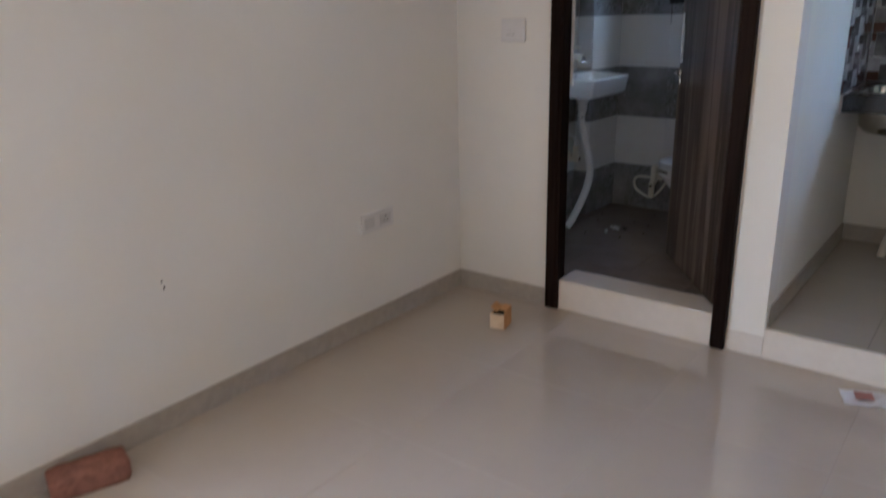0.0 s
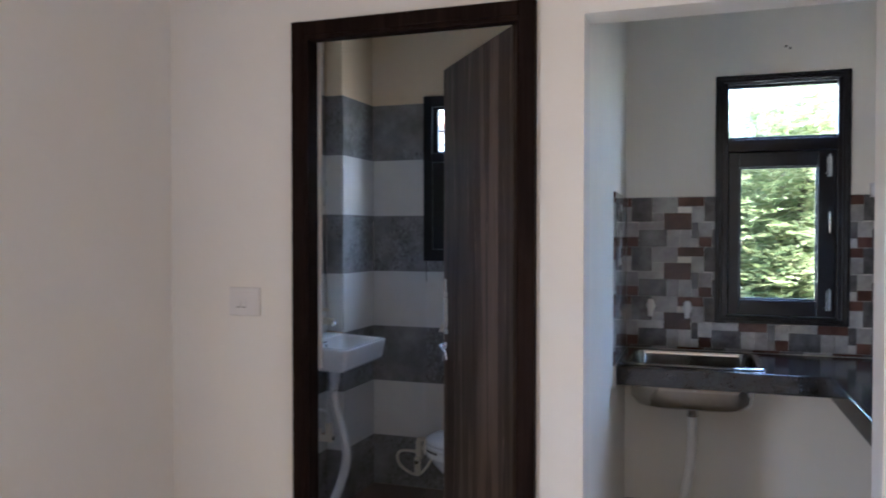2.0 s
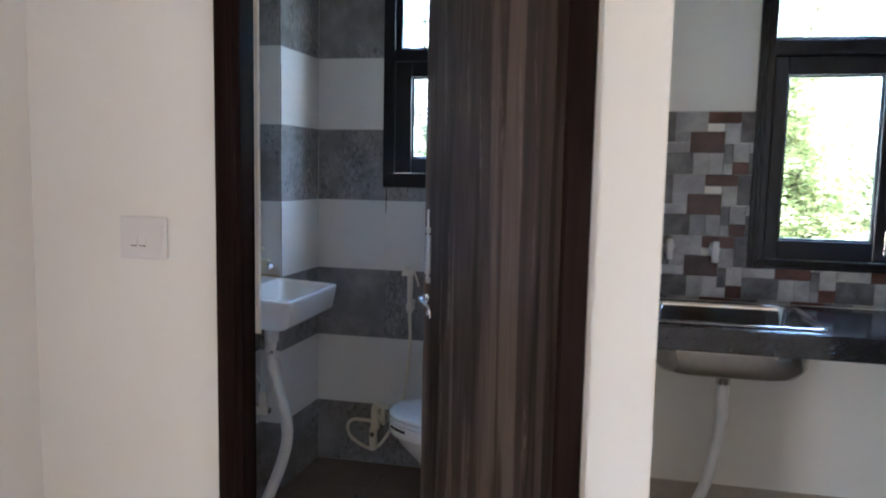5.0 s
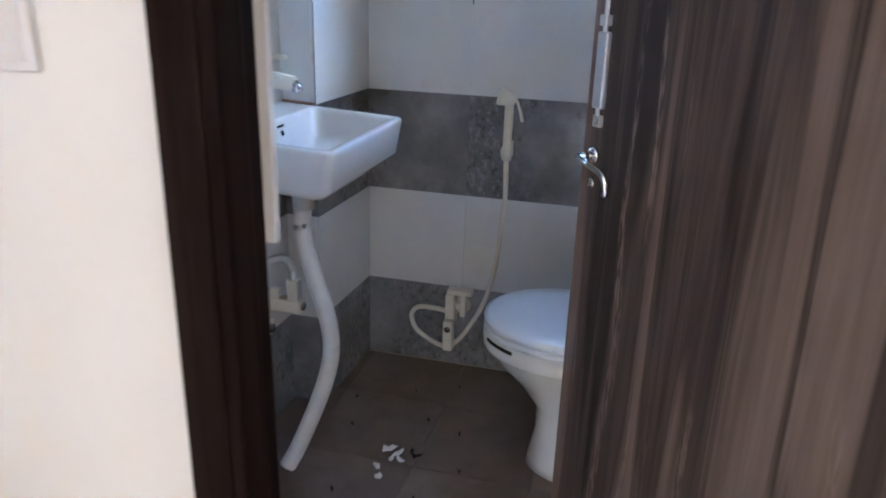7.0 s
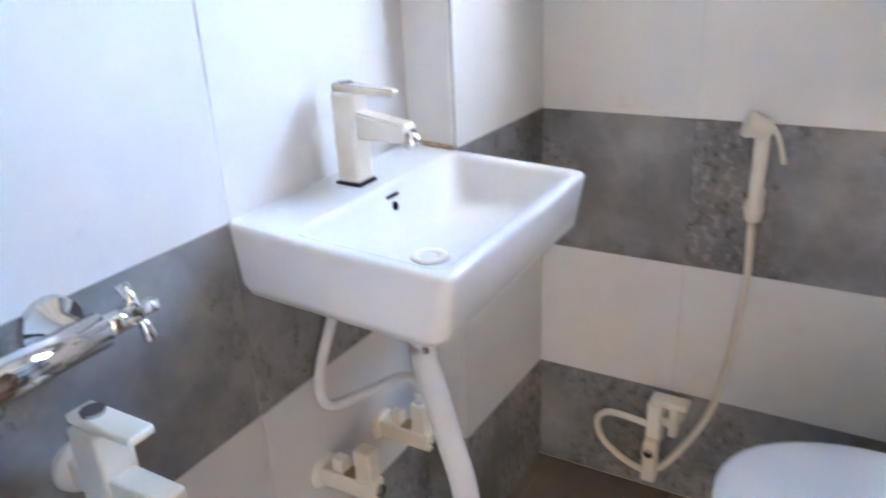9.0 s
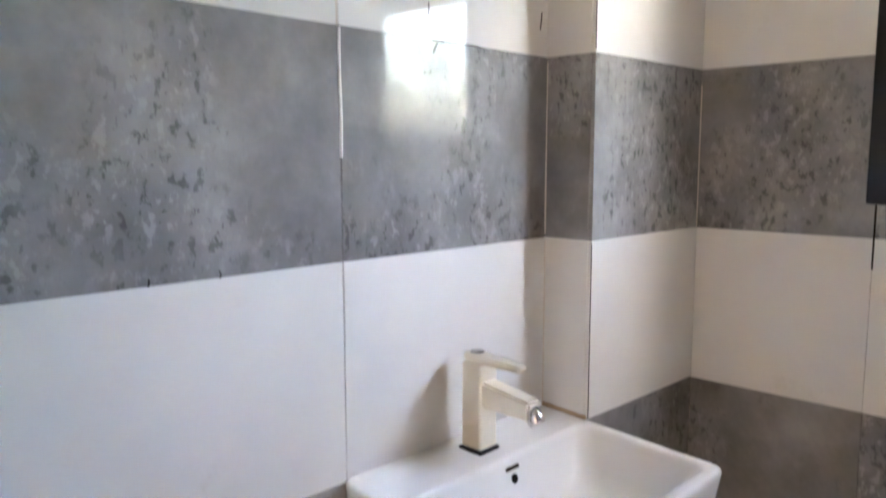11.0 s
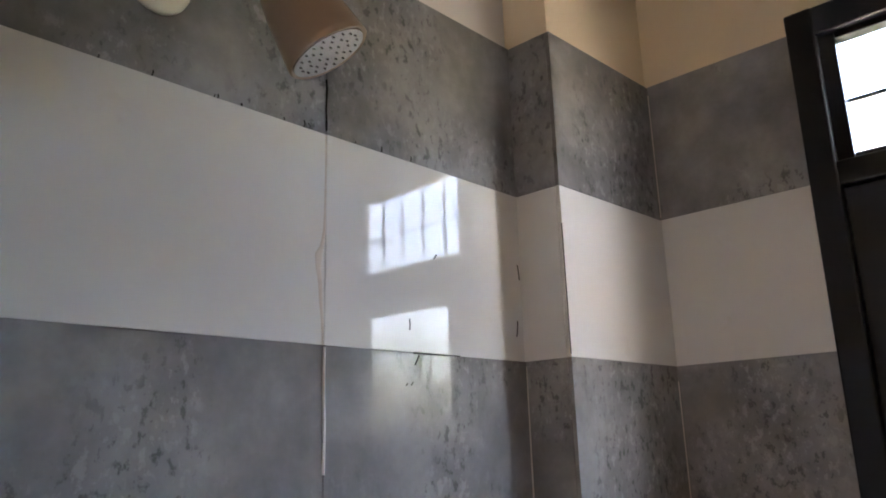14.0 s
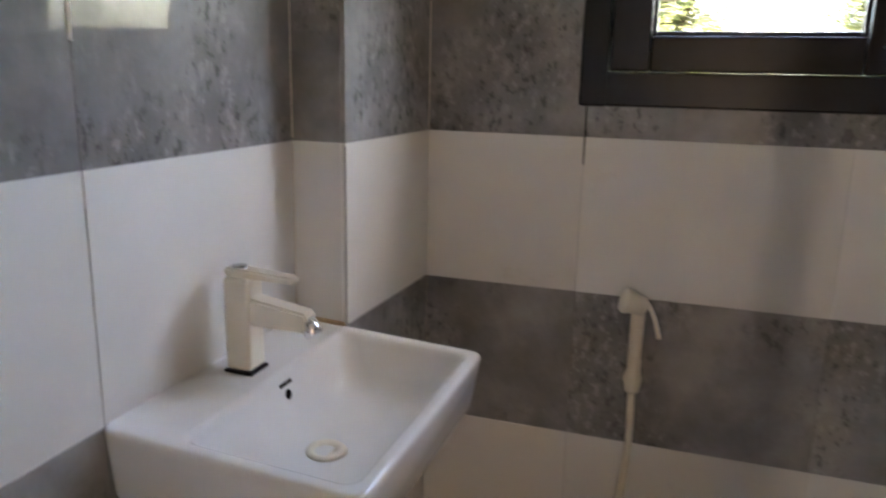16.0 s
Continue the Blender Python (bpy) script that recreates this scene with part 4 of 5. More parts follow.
def angle_valve():
    base = tagged(new("angle_valve"), "ivory angle valve low on the bathroom wall", "valve")
    x, z = 0.282, 0.215
    bm = bmesh.new()
    loft(bm, [ring((x + 0.018, 0.0, z), 0.030, (0, -1, 0)), ring((x + 0.018, -0.010, z), 0.028, (0, -1, 0)), ring((x + 0.018, -0.014, z), 0.014, (0, -1, 0)), ring((x + 0.018, -0.04, z), 0.014, (0, -1, 0))])
    part("flange", bm, M_IVORY, base, "", True)
    bm = bmesh.new()
    box(bm, x - 0.017, -0.082, z - 0.040, x + 0.014, -0.038, z + 0.062, bevel=0.005)
    box(bm, x + 0.028, -0.075, z - 0.012, x + 0.046, -0.046, z + 0.062, bevel=0.004)
    box(bm, x + 0.010, -0.070, z + 0.010, x + 0.032, -0.048, z + 0.030, bevel=0.003)
    part("body", bm, M_IVORY, base)
    bm = bmesh.new()
    box(bm, x - 0.012, -0.080, z + 0.060, x + 0.065, -0.046, z + 0.076, bevel=0.003)
    part("lever", bm, M_IVORY, base)
    bm = bmesh.new()
    box(bm, x - 0.016, -0.105, z - 0.120, x + 0.014, -0.072, z - 0.020, bevel=0.005)
    part("outlet", bm, M_IVORY, base)
    bm = bmesh.new()
    rod(bm, (x - 0.001, -0.104, z - 0.045), (x - 0.001, -0.108, z - 0.045), 0.010)
    part("cap", bm, M_STEEL, base, "grey round cap", True)
    return base


angle_valve()


def oval(cx, cy, rx_front, rx_back, ry, z, n=40):
    """Egg shape with its nose towards -x."""
    pts = []
    for k in range(n):
        a = 2 * math.pi * k / n
        c, s = math.cos(a), math.sin(a)
        rx = rx_back if c > 0 else rx_front
        e = 0.85 if c > 0 else 1.0
        pts.append((cx + rx * math.copysign(abs(c) ** e, c), cy + ry * math.copysign(abs(s) ** 0.92, s), z))
    return pts


def toilet():
    base = tagged(new("toilet"), "white ceramic pedestal toilet with the lid closed", "toilet")
    cx, cy = 0.690, -0.425
    bm = bmesh.new()
    loft(bm, [oval(0.76, cy, 0.172, 0.27, 0.112, 0.0), oval(0.76, cy, 0.168, 0.27, 0.106, 0.02), oval(0.765, cy, 0.158, 0.26, 0.098, 0.10), oval(0.765, cy, 0.160, 0.265, 0.100, 0.17),
              oval(0.745, cy, 0.190, 0.27, 0.120, 0.235), oval(0.718, cy, 0.222, 0.28, 0.160, 0.296), oval(0.704, cy, 0.226, 0.29, 0.171, 0.326), oval(0.701, cy, 0.227, 0.29, 0.173, 0.331), oval(0.6935, cy, 0.231, 0.29, 0.179, 0.334), oval(0.692, cy, 0.232, 0.29, 0.180, 0.340), oval(0.692, cy, 0.232, 0.29, 0.180, 0.375)])
    part("bowl", bm, M_CERAMIC, base, "", True)
    bm = bmesh.new()
    loft(bm, [oval(cx, cy, 0.226, 0.25, 0.174, 0.377), oval(cx, cy, 0.230, 0.25, 0.178, 0.381), oval(cx, cy, 0.230, 0.25, 0.178, 0.389), oval(cx, cy, 0.224, 0.25, 0.173, 0.393)])
    part("seat", bm, M_LID, base, "", True)
    bm = bmesh.new()
    loft(bm, [oval(cx, cy, 0.226, 0.255, 0.175, 0.396), oval(cx, cy, 0.231, 0.255, 0.180, 0.400), oval(cx, cy, 0.230, 0.255, 0.179, 0.410), oval(cx, cy, 0.216, 0.25, 0.168, 0.417), oval(cx, cy, 0.16, 0.19, 0.12, 0.4195)])
    part("lid", bm, M_LID, base, "", True)
    bm = bmesh.new()
    box(bm, 0.950, cy - 0.17, 0.385, 1.196, cy + 0.17, 0.720, bevel=0.025)
    box(bm, 0.900, cy - 0.10, 0.300, 1.190, cy + 0.10, 0.392, bevel=0.02)
    part("cistern", bm, M_CERAMIC, base)
    bm = bmesh.new()
    box(bm, 0.944, cy - 0.176, 0.720, 1.198, cy + 0.176, 0.745, bevel=0.010)
    part("cistern_lid", bm, M_CERAMIC, base)
    return base


toilet()

# printed sticker strip below the lid's nose
lab = tagged(new("sticker"), "narrow dark printed sticker strip on the toilet rim", "sticker")
bm = bmesh.new()
pts = [oval(0.692, -0.425, 0.2335, 0.29, 0.1815, z, 80) for z in (0.362, 0.371)]
rng = range(46, 53)
va = [[bm.verts.new(p[k]) for k in rng] for p in pts]
vb = [[bm.verts.new((Vector(p[k]) - Vector((0.692, -0.425, p[k][2]))) * 0.993 + Vector((0.692, -0.425, p[k][2]))) for k in rng] for p in pts]
for i in range(len(va[0]) - 1):
    bm.faces.new((va[0][i], va[0][i + 1], va[1][i + 1], va[1][i]))
    bm.faces.new((vb[0][i], vb[1][i], vb[1][i + 1], vb[0][i + 1]))
part("strip", bm, M_DIRT_SHADE, lab)

def shower():
    base = tagged(new("overhead_shower"), "ivory overhead shower head coloured as if in shade, with an ivory flange on the wall", "shower head")
    y, z = -1.040, 1.892
    bm = bmesh.new()
    loft(bm, [ring((TX, y, z), 0.040, (1, 0, 0), 28), ring((TX + 0.010, y, z), 0.039, (1, 0, 0), 28), ring((TX + 0.015, y, z), 0.030, (1, 0, 0), 28), ring((TX + 0.012, y, z), 0.014, (1, 0, 0), 28)])
    part("flange", bm, M_IVORY, base, "", True)
    n = Vector((0.26, 0.44, -0.86)).normalized()
    c = Vector((0.063, -0.922, 1.768))
    top = c - n * 0.125
    bm = bmesh.new()
    tube(bm, [(TX + 0.008, y, z), (TX + 0.060, y + 0.005, z + 0.035), (TX + 0.115, y + 0.020, z + 0.045), tuple(top - n * 0.01), tuple(top + n * 0.01)], 0.0115, 14, 8)
    part("arm", bm, M_HEAD, base, "", True)
    bm = bmesh.new()
    loft(bm, [ring(top, 0.016, n, 32), ring(top + n * 0.012, 0.021, n, 32), ring(top + n * 0.030, 0.035, n, 32), ring(top + n * 0.060, 0.042, n, 32), ring(top + n * 0.115, 0.049, n, 32), ring(top + n * 0.123, 0.050, n, 32), ring(c, 0.048, n, 32), ring(c - n * 0.003, 0.046, n, 32)])
    part("head", bm, M_HEAD, base, "", True)
    bm = bmesh.new()
    loft(bm, [ring(c - n * 0.004, 0.0455, n, 32), ring(c - n * 0.0005, 0.0445, n, 32)])
    side = n.cross(Vector((0, 0, 1))).normalized()
    up = side.cross(n)
    for r, k in ((0.013, 6), (0.025, 12), (0.036, 18)):
        for i in range(k):
            t = 2 * math.pi * i / k
            q = c + (side * math.cos(t) + up * math.sin(t)) * r
            rod(bm, q - n * 0.001, q + n * 0.0010, 0.0018, 0.0012, 6)
    part("spray_plate", bm, M_STEEL, base, "brushed steel spray plate with small nozzles")
    return base


shower()


# ---------------------------------------------------------------- loose things
def lump(name, label, category, size, mat, seed, at, turn):
    """A worn block: a bevelled box with knocked corners."""
    base = tagged(new(name), label, category)
    bm = bmesh.new()
    sx, sy, sz = size
    box(bm, -sx / 2, -sy / 2, 0, sx / 2, sy / 2, sz)
    bmesh.ops.subdivide_edges(bm, edges=list(bm.edges), cuts=5, use_grid_fill=True)
    for v in bm.verts:
        p = Vector(v.co)
        n = noise.noise_vector(p * 14 + Vector((seed, 0, 0)))
        edge = sum(abs(abs(q) - h) < 1e-4 for q, h in ((p.x, sx / 2), (p.y, sy / 2), (p.z - sz / 2, sz / 2)))
        k = 0.002 + 0.004 * max(0, edge - 1)
        inward = Vector((-p.x / sx, -p.y / sy, -(p.z - sz / 2) / sz))
        v.co = p + n * k + inward * 0.010 * max(0, edge - 1)
        if p.z < 1e-4:
            v.co.z = 0
    part("body", bm, mat, base, "", True)
    base.matrix_world = pose(*at, 0, 0, turn)
    return base


lump("brick", "worn red clay brick lying against the skirting", "brick", (0.110, 0.225, 0.072), M_BRICK, 3.0, (-0.050, -3.535, FZ), -18)
def carton():
    """A small open card box: folded walls, a raised flap and a dark block as shade inside."""
    base = tagged(new("carton"), "small orange and cream card carton with a torn open top", "carton")
    w, d, h, t = 0.033, 0.046, 0.082, 0.0015
    part("inside", boxes((-w + t, -d + t, 0.001, w - t, d - t, h - 0.022)), M_DIRT_SHADE, base, "dark block for the shade inside")
    part("front_wall", boxes((-w, -d, 0, w, -d + t, h - 0.012), bevel=0.0005), M_BLOCK2, base, "cream printed card")
    part("back_wall", boxes((-w, d - t, 0, w, d, h), bevel=0.0005), M_BLOCK, base)
    for s in (-1, 1):
        part("side_wall", boxes((s * w - t / 2, -d + t, 0, s * w + t / 2, d - t, h - (0.016 if s < 0 else 0)), bevel=0.0005), M_BLOCK, base)
    for x0, x1, z0, z1 in ((-w - 0.004, -w + 0.026, h + 0.010, h - 0.010), (w, w - 0.030, h, h + 0.004)):
        bm = bmesh.new()
        loft(bm, [[(x0, y, z0), (x1, y, z1), (x1, y, z1 + t), (x0, y, z0 + t)] for y in (-d * 0.6, d - t)])
        part("flap", bm, M_BLOCK, base)
    base.matrix_world = pose(0.326, -1.846, FZ, 0, 0, 12)
    return base


carton()

sach = tagged(new("sachet"), "small torn printed sachet lying on the floor by the step", "litter")
bm = bmesh.new()
N = 6
g = [[bm.verts.new((-0.075 + 0.15 * i / N, -0.055 + 0.11 * j / N, 0.004 + 0.012 * abs(noise.noise(Vector((i * 0.6, j * 0.7, 2)))))) for j in range(N + 1)] for i in range(N + 1)]
for i in range(N):
    for j in range(N):
        bm.faces.new((g[i][j], g[i + 1][j], g[i + 1][j + 1], g[i][j + 1]))
part("film", bm, M_SACHET, sach)
bm = bmesh.new()
g = [[bm.verts.new((-0.035 + 0.06 * i / 3, -0.03 + 0.055 * j / 3, 0.0165 + 0.002 * ((i * j) % 2))) for j in range(4)] for i in range(4)]
for i in range(3):
    for j in range(3):
        bm.faces.new((g[i][j], g[i + 1][j], g[i + 1][j + 1], g[i][j + 1]))
part("print", bm, M_SACHETRED, sach)
sach.matrix_world = pose(1.735, -1.665, FZ, 0, 0, 20)


def scrap(seed, at, size, mat, name, label):
    rnd = random.Random(seed)
    base = tagged(new(name), label, "litter", group="scraps on the bathroom floor")
    bm = bmesh.new()
    n = 9
    ang = [2 * math.pi * (k + rnd.uniform(-.3, .3)) / n for k in range(n)]
    rim = [(size * rnd.uniform(.5, 1.1) * math.cos(a), size * 0.5 * rnd.uniform(.5, 1.1) * math.sin(a), rnd.uniform(0.004, 0.016)) for a in ang]
    top = [bm.verts.new(p) for p in rim]
    bot = [bm.verts.new((p[0] * 0.96, p[1] * 0.96, max(0.0008, p[2] - 0.0025))) for p in rim]
    ct, cb = bm.verts.new((0, 0, 0.008)), bm.verts.new((0, 0, 0.001))
    for i in range(n):
        j = (i + 1) % n
        bm.faces.new((ct, top[i], top[j]))
        bm.faces.new((cb, bot[j], bot[i]))
        bm.faces.new((top[i], bot[i], bot[j], top[j]))
    part("flake", bm, mat, base)
    base.matrix_world = pose(*at, 0, 0, rnd.uniform(0, 180))


for s, (x, y, r) in enumerate(((0.236, -0.518, 0.026), (0.270, -0.535, 0.022), (0.232, -0.600, 0.024), (0.252, -0.640, 0.018), (0.284, -0.560, 0.018), (0.258, -0.560, 0.015))):
    scrap(s + 5, (x, y, BZ), r, M_PAPER, "paper_scrap", "crumpled white paper scrap on the bathroom floor")
for s, (x, y, r) in enumerate(((0.315, -0.530, 0.020), (0.300, -0.515, 0.012), (0.10, -0.44, 0.008), (0.34, -0.16, 0.006), (0.40, -0.40, 0.006), (0.16, -0.72, 0.007), (0.36, -0.70, 0.006), (0.22, -0.22, 0.005), (0.44, -0.56, 0.007), (0.06, -0.30, 0.006), (0.30, -0.36, 0.004), (0.12, -0.90, 0.006), (0.47, -0.78, 0.005))):
    scrap(s + 40, (x, y, BZ), r, M_DIRT_SHADE, "dirt_flake", "dark dry dirt flake on the bathroom floor")

# scuffs and screw holes on the plaster
for k, (x, y, z, w, h) in enumerate(((LX, -3.163, 0.410, 0.003, 0.004), (LX, -3.157, 0.386, 0.003, 0.006))):
    bm = boxes((x, y - w, z - h, x + 0.0015, y + w, z + h), bevel=0.0005)
    tagged(part("wall_scuff", bm, M_DIRT_SHADE), "small dark scuff mark on the cream wall", "mark")


# dark discs on the plaster paint the shade in two screw holes
for x, z in ((2.046, 2.218), (2.063, 2.208)):
    bm = bmesh.new()
    loft(bm, [ring((x, KY, z), 0.0055, (0, -1, 0), 10), ring((x, KY - 0.0015, z), 0.0045, (0, -1, 0), 10)])
    tagged(part("screw_hole", bm, M_DIRT_SHADE), "small dark disc painted as the shade in a screw hole of the kitchen wall", "mark")


# ---------------------------------------------------------------- outside
ground = structure("ground", boxes((-300, 0.6, -4.2, 300, 600, -4.0)), M_GROUND, "dry earth and scrub ground below the windows", "ground")


def tree(name, label, at, height, spread, seed, leaves, leaf=0.105):
    rnd = random.Random(seed)
    base = tagged(new(name), label, "tree", group="trees behind the building")
    x, y, z = at
    bm = bmesh.new()
    trunk_top = Vector((rnd.uniform(-.2, .2), rnd.uniform(-.2, .2), height * 0.45))
    tube(bm, [(0, 0, 0), (0.08, 0.03, height * 0.2), trunk_top], 0.11, 10, 5)
    part("trunk", bm, M_BARK, base, "", True)
    tips = []
    bm = bmesh.new()
    for k in range(9):
        a = 2 * math.pi * k / 9 + rnd.uniform(-.3, .3)
        reach = spread * rnd.uniform(.15, .95)
        end = Vector((reach * math.cos(a), reach * math.sin(a), height * rnd.uniform(.56, 0.93)))
        midp = trunk_top.lerp(end, 0.5) + Vector((0, 0, 0.25))
        tube(bm, [trunk_top * rnd.uniform(.7, 1), midp, end], 0.035, 6, 4)
        tips += [midp.lerp(end, t) for t in (0.1, 0.4, 0.7, 1.0)]
    part("limbs", bm, M_BARK, base, "", True)
    # crown: sprays of paired leaflets along arching twigs
    verts, faces = [], []
    for _ in range(leaves // 14):
        c = rnd.choice(tips) + Vector((rnd.gauss(0, spread * .24), rnd.gauss(0, spread * .24), rnd.gauss(0, height * .085)))
        a = rnd.uniform(0, 2 * math.pi)
        d = Vector((math.cos(a), math.sin(a), rnd.uniform(-.5, .3))).normalized()
        side = d.cross(Vector((0, 0, 1))).normalized()
        up = side.cross(d)
        ln = rnd.uniform(0.22, 0.42)
        for j in range(14):
            t = (j // 2 + 1) / 7
            p = c + d * ln * t + Vector((0, 0, -0.10 * t * t))
            s = side * (1 if j % 2 else -1)
            tip = p + (s * 0.8 + d * 0.55 + up * rnd.uniform(-.3, .25)).normalized() * leaf * rnd.uniform(.7, 1.15)
            w = d * leaf * 0.20
            m = p.lerp(tip, 0.5)
            i = len(verts)
            verts += [tuple(p), tuple(m + w), tuple(tip), tuple(m - w)]
            faces.append((i, i + 1, i + 2, i + 3))
    me = bpy.data.meshes.new("crown")
    me.from_pydata(verts, [], faces)
    me.materials.append(M_LEAFY)
    crown = new("crown", me)
    crown.parent = base
    base.matrix_world = pose(x, y, z)
    return base


TREES = (((2.7, 5.4, -4.0), 7.3, 1.5, 1, 65000), ((4.5, 7.4, -4.0), 6.6, 1.9, 2, 50000), ((-0.35, 6.8, -4.0), 7.3, 1.3, 3, 80000), ((3.4, 9.6, -4.0), 8.7, 2.2, 4, 75000),
         ((-1.2, 7.0, -4.0), 5.4, 1.8, 5, 22000), ((8.6, 10.0, -4.0), 7.0, 2.3, 6, 40000), ((7.0, 6.2, -4.0), 6.9, 2.0, 8, 60000), ((3.9, 12.5, -4.0), 8.7, 2.6, 7, 80000))
for at, h, sp, seed, n in TREES:
    tree("tree", "leafy green tree with feathery pale leaves behind the building", at, h, sp, seed, n, 0.13 if h > 9 else 0.105)


def house():
    base = tagged(new("house"), "pale neighbouring house with terracotta window hoods beyond the trees", "house")
    x0, x1, y0, y1 = -9.5, 0.6, 15.0, 22.0
    part("wall", boxes((x0, y0, -4.0, x1, y1, 7.4)), M_FACADE, base)
    part("roof", boxes((x0 - 0.5, y0 - 0.6, 7.4, x1 + 0.5, y1 + 0.5, 7.7), bevel=0.03), M_FACADE, base)
    for wx in (-8.0, -4.9, -1.75):
        for wz in (-0.1, 3.0):
            w = part("window", boxes((wx + 0.1, y0 - 0.05, wz, wx + 0.9, y0 - 0.004, wz + 1.15), bevel=0.01), M_FACADE, base)
            part("pane", boxes((wx + 0.2, y0 - 0.06, wz + 0.1, wx + 0.8, y0 - 0.051, wz + 1.05)), M_KWALL, w)
            hood = bmesh.new()
            loft(hood, [[(wx, y0 - d, z) for d, z in ((0.0, wz + 1.50), (0.55, wz + 1.16), (0.55, wz + 1.22), (0.0, wz + 1.60))],
                        [(wx + 1.0, y0 - d, z) for d, z in ((0.0, wz + 1.50), (0.55, wz + 1.16), (0.55, wz + 1.22), (0.0, wz + 1.60))]])
            part("window_hood", hood, M_TERRA, base, "sloping terracotta window hood")
    return base


house()


# ---------------------------------------------------------------- tiles, last
def share_box(name, mat, sx, sy, sz, bevel):
    bm = bmesh.new()
    box(bm, 0, 0, 0, sx, sy, sz, bevel=bevel, seg=1)
    return mesh_of(bm, name, mat)


_tiles = {}


def tile(name, mat, parent, at, size, bevel=0.0008):
    key = (name, mat.name, tuple(round(s, 4) for s in size))
    if key not in _tiles:
        _tiles[key] = share_box(name, mat, *size, bevel)
    ob = new(name, _tiles[key])
    ob.parent = parent
    ob.location = at
    return ob


BANDS = [(0.0, 0.270)] + [(0.27 + 0.30 * k, 0.27 + 0.30 * (k + 1)) for k in range(6)]
J = 0.0003
SKEW = 0.010                             # the tiles beside the column stand slightly out of the wall
rnd_t = random.Random(4)


def band_tiles(parent, cuts, place, hole=None, turn=0.0, lean=0.0):
    """Courses of glazed tiles; grey and white by turns. place(a, z) gives the corner, cuts the upright joints."""
    for row, (z0, z1) in enumerate(BANDS):
        mat = M_TG if row % 2 == 0 else M_TW
        for a, b in zip(cuts, cuts[1:]):
            pieces = [(a, b, z0, z1)]
            if hole:
                h0, h1, hz0, hz1 = hole
                out = []
                for p0, p1, q0, q1 in pieces:
                    if p1 <= h0 or p0 >= h1 or q1 <= hz0 or q0 >= hz1:
                        out.append((p0, p1, q0, q1))
                        continue
                    lo, hi = max(p0, h0), min(p1, h1)
                    if p0 < h0:
                        out.append((p0, h0, q0, q1))
                    if p1 > h1:
                        out.append((h1, p1, q0, q1))
                    if q0 < hz0:
                        out.append((lo, hi, q0, hz0))
                    if q1 > hz1:
                        out.append((lo, hi, hz1, q1))
                pieces = out
            for p0, p1, q0, q1 in pieces:
                if p1 - p0 < 0.008 or q1 - q0 < 0.008:
                    continue
                at, size = place(p0 + J, p1 - J, q0 + J * 0.4, q1 - J * 0.4)
                tile("tile", mat, parent, at, size).rotation_euler = (0, lean, turn)


def on_left(p0, p1, q0, q1):
    d = 0.008 + rnd_t.choice((0, 0.0003, 0.0006))
    return (LX, p0, q0), (d, p1 - p0, q1 - q0)


def on_back(p0, p1, q0, q1):
    d = 0.008 + rnd_t.choice((0, 0.0003, 0.0006))
    return (p0, 0.008 - d, q0), (p1 - p0, d, q1 - q0)


def on_right(p0, p1, q0, q1):
    return (BX - 0.008, p0, q0), (0.008, p1 - p0, q1 - q0)


def on_pier_front(p0, p1, q0, q1):
    return (p0, PY - 0.008, q0), (p1 - p0, 0.008, q1 - q0)


def on_pier_side(p0, p1, q0, q1):
    return (PX - 0.0117, p0, q0), (0.008, p1 - p0, q1 - q0)


band_tiles(wall_left, [DY1 + 0.001, -1.232, -0.782], on_left)
band_tiles(wall_left, [-0.782, PY - 0.008], on_left, None, -SKEW, 0.006)
band_tiles(pier, [TX + 0.0012, PX - 0.0117], on_pier_front)
band_tiles(pier, [PY - 0.008, 0.004], on_pier_side, None, -math.atan2(0.012, 0.349))
band_tiles(wall_bath_back, [PX + 0.009, 0.2990, 0.750, BX - 0.008], on_back, (0.2990, BW[1] - 0.004, BW[2] + 0.004, BW[3] - 0.004))
band_tiles(wall_partition, [DY1 + 0.001, -0.90, -0.45, -0.001], on_right)

# opened joints: a dark one below the window, a pale one along the left wall
bm = boxes((0.2978, -0.0016, 1.118, 0.3008, 0.0005, 1.226))
tagged(part("joint_crack", bm, M_CRACK), "thin black open joint below the bathroom window", "crack")
bm = bmesh.new()
tube(bm, [(TX + 0.0002, -0.782, 1.305), (TX + 0.0006, -0.7815, 1.36), (TX + 0.0002, -0.7825, 1.42), (TX + 0.0005, -0.782, 1.468)], 0.0022, 6, 4)
tagged(part("joint_filler", bm, M_PAPER, None, "", True), "bead of white filler in a tile joint", "filler")


def smear(bm, pts, x=TX + 0.0002):
    """A flat raised run of filler: rows of y, z, half width."""
    rows = []
    for i, (y, z, w) in enumerate(pts):
        e = 0.0006 * math.sin(i * 2.3)
        rows.append([(x, y - w + e, z), (x + 0.0007, y - w * 0.5, z), (x + 0.0009, y + w * 0.4, z), (x, y + w + e, z)])
    loft(bm, rows)


bm = bmesh.new()
smear(bm, [(-0.7855, 1.470, 0.0015), (-0.786, 1.500, 0.0030), (-0.7885, 1.525, 0.0035), (-0.790, 1.550, 0.0045), (-0.794, 1.575, 0.0060), (-0.793, 1.592, 0.0085), (-0.788, 1.604, 0.0045),
           (-0.7835, 1.630, 0.0025), (-0.7825, 1.68, 0.0022), (-0.7815, 1.72, 0.0030), (-0.782, 1.768, 0.0018)])
tagged(part("joint_filler", bm, M_FILLER, None, "", True), "uneven run of tan filler smeared over a tile joint", "filler")
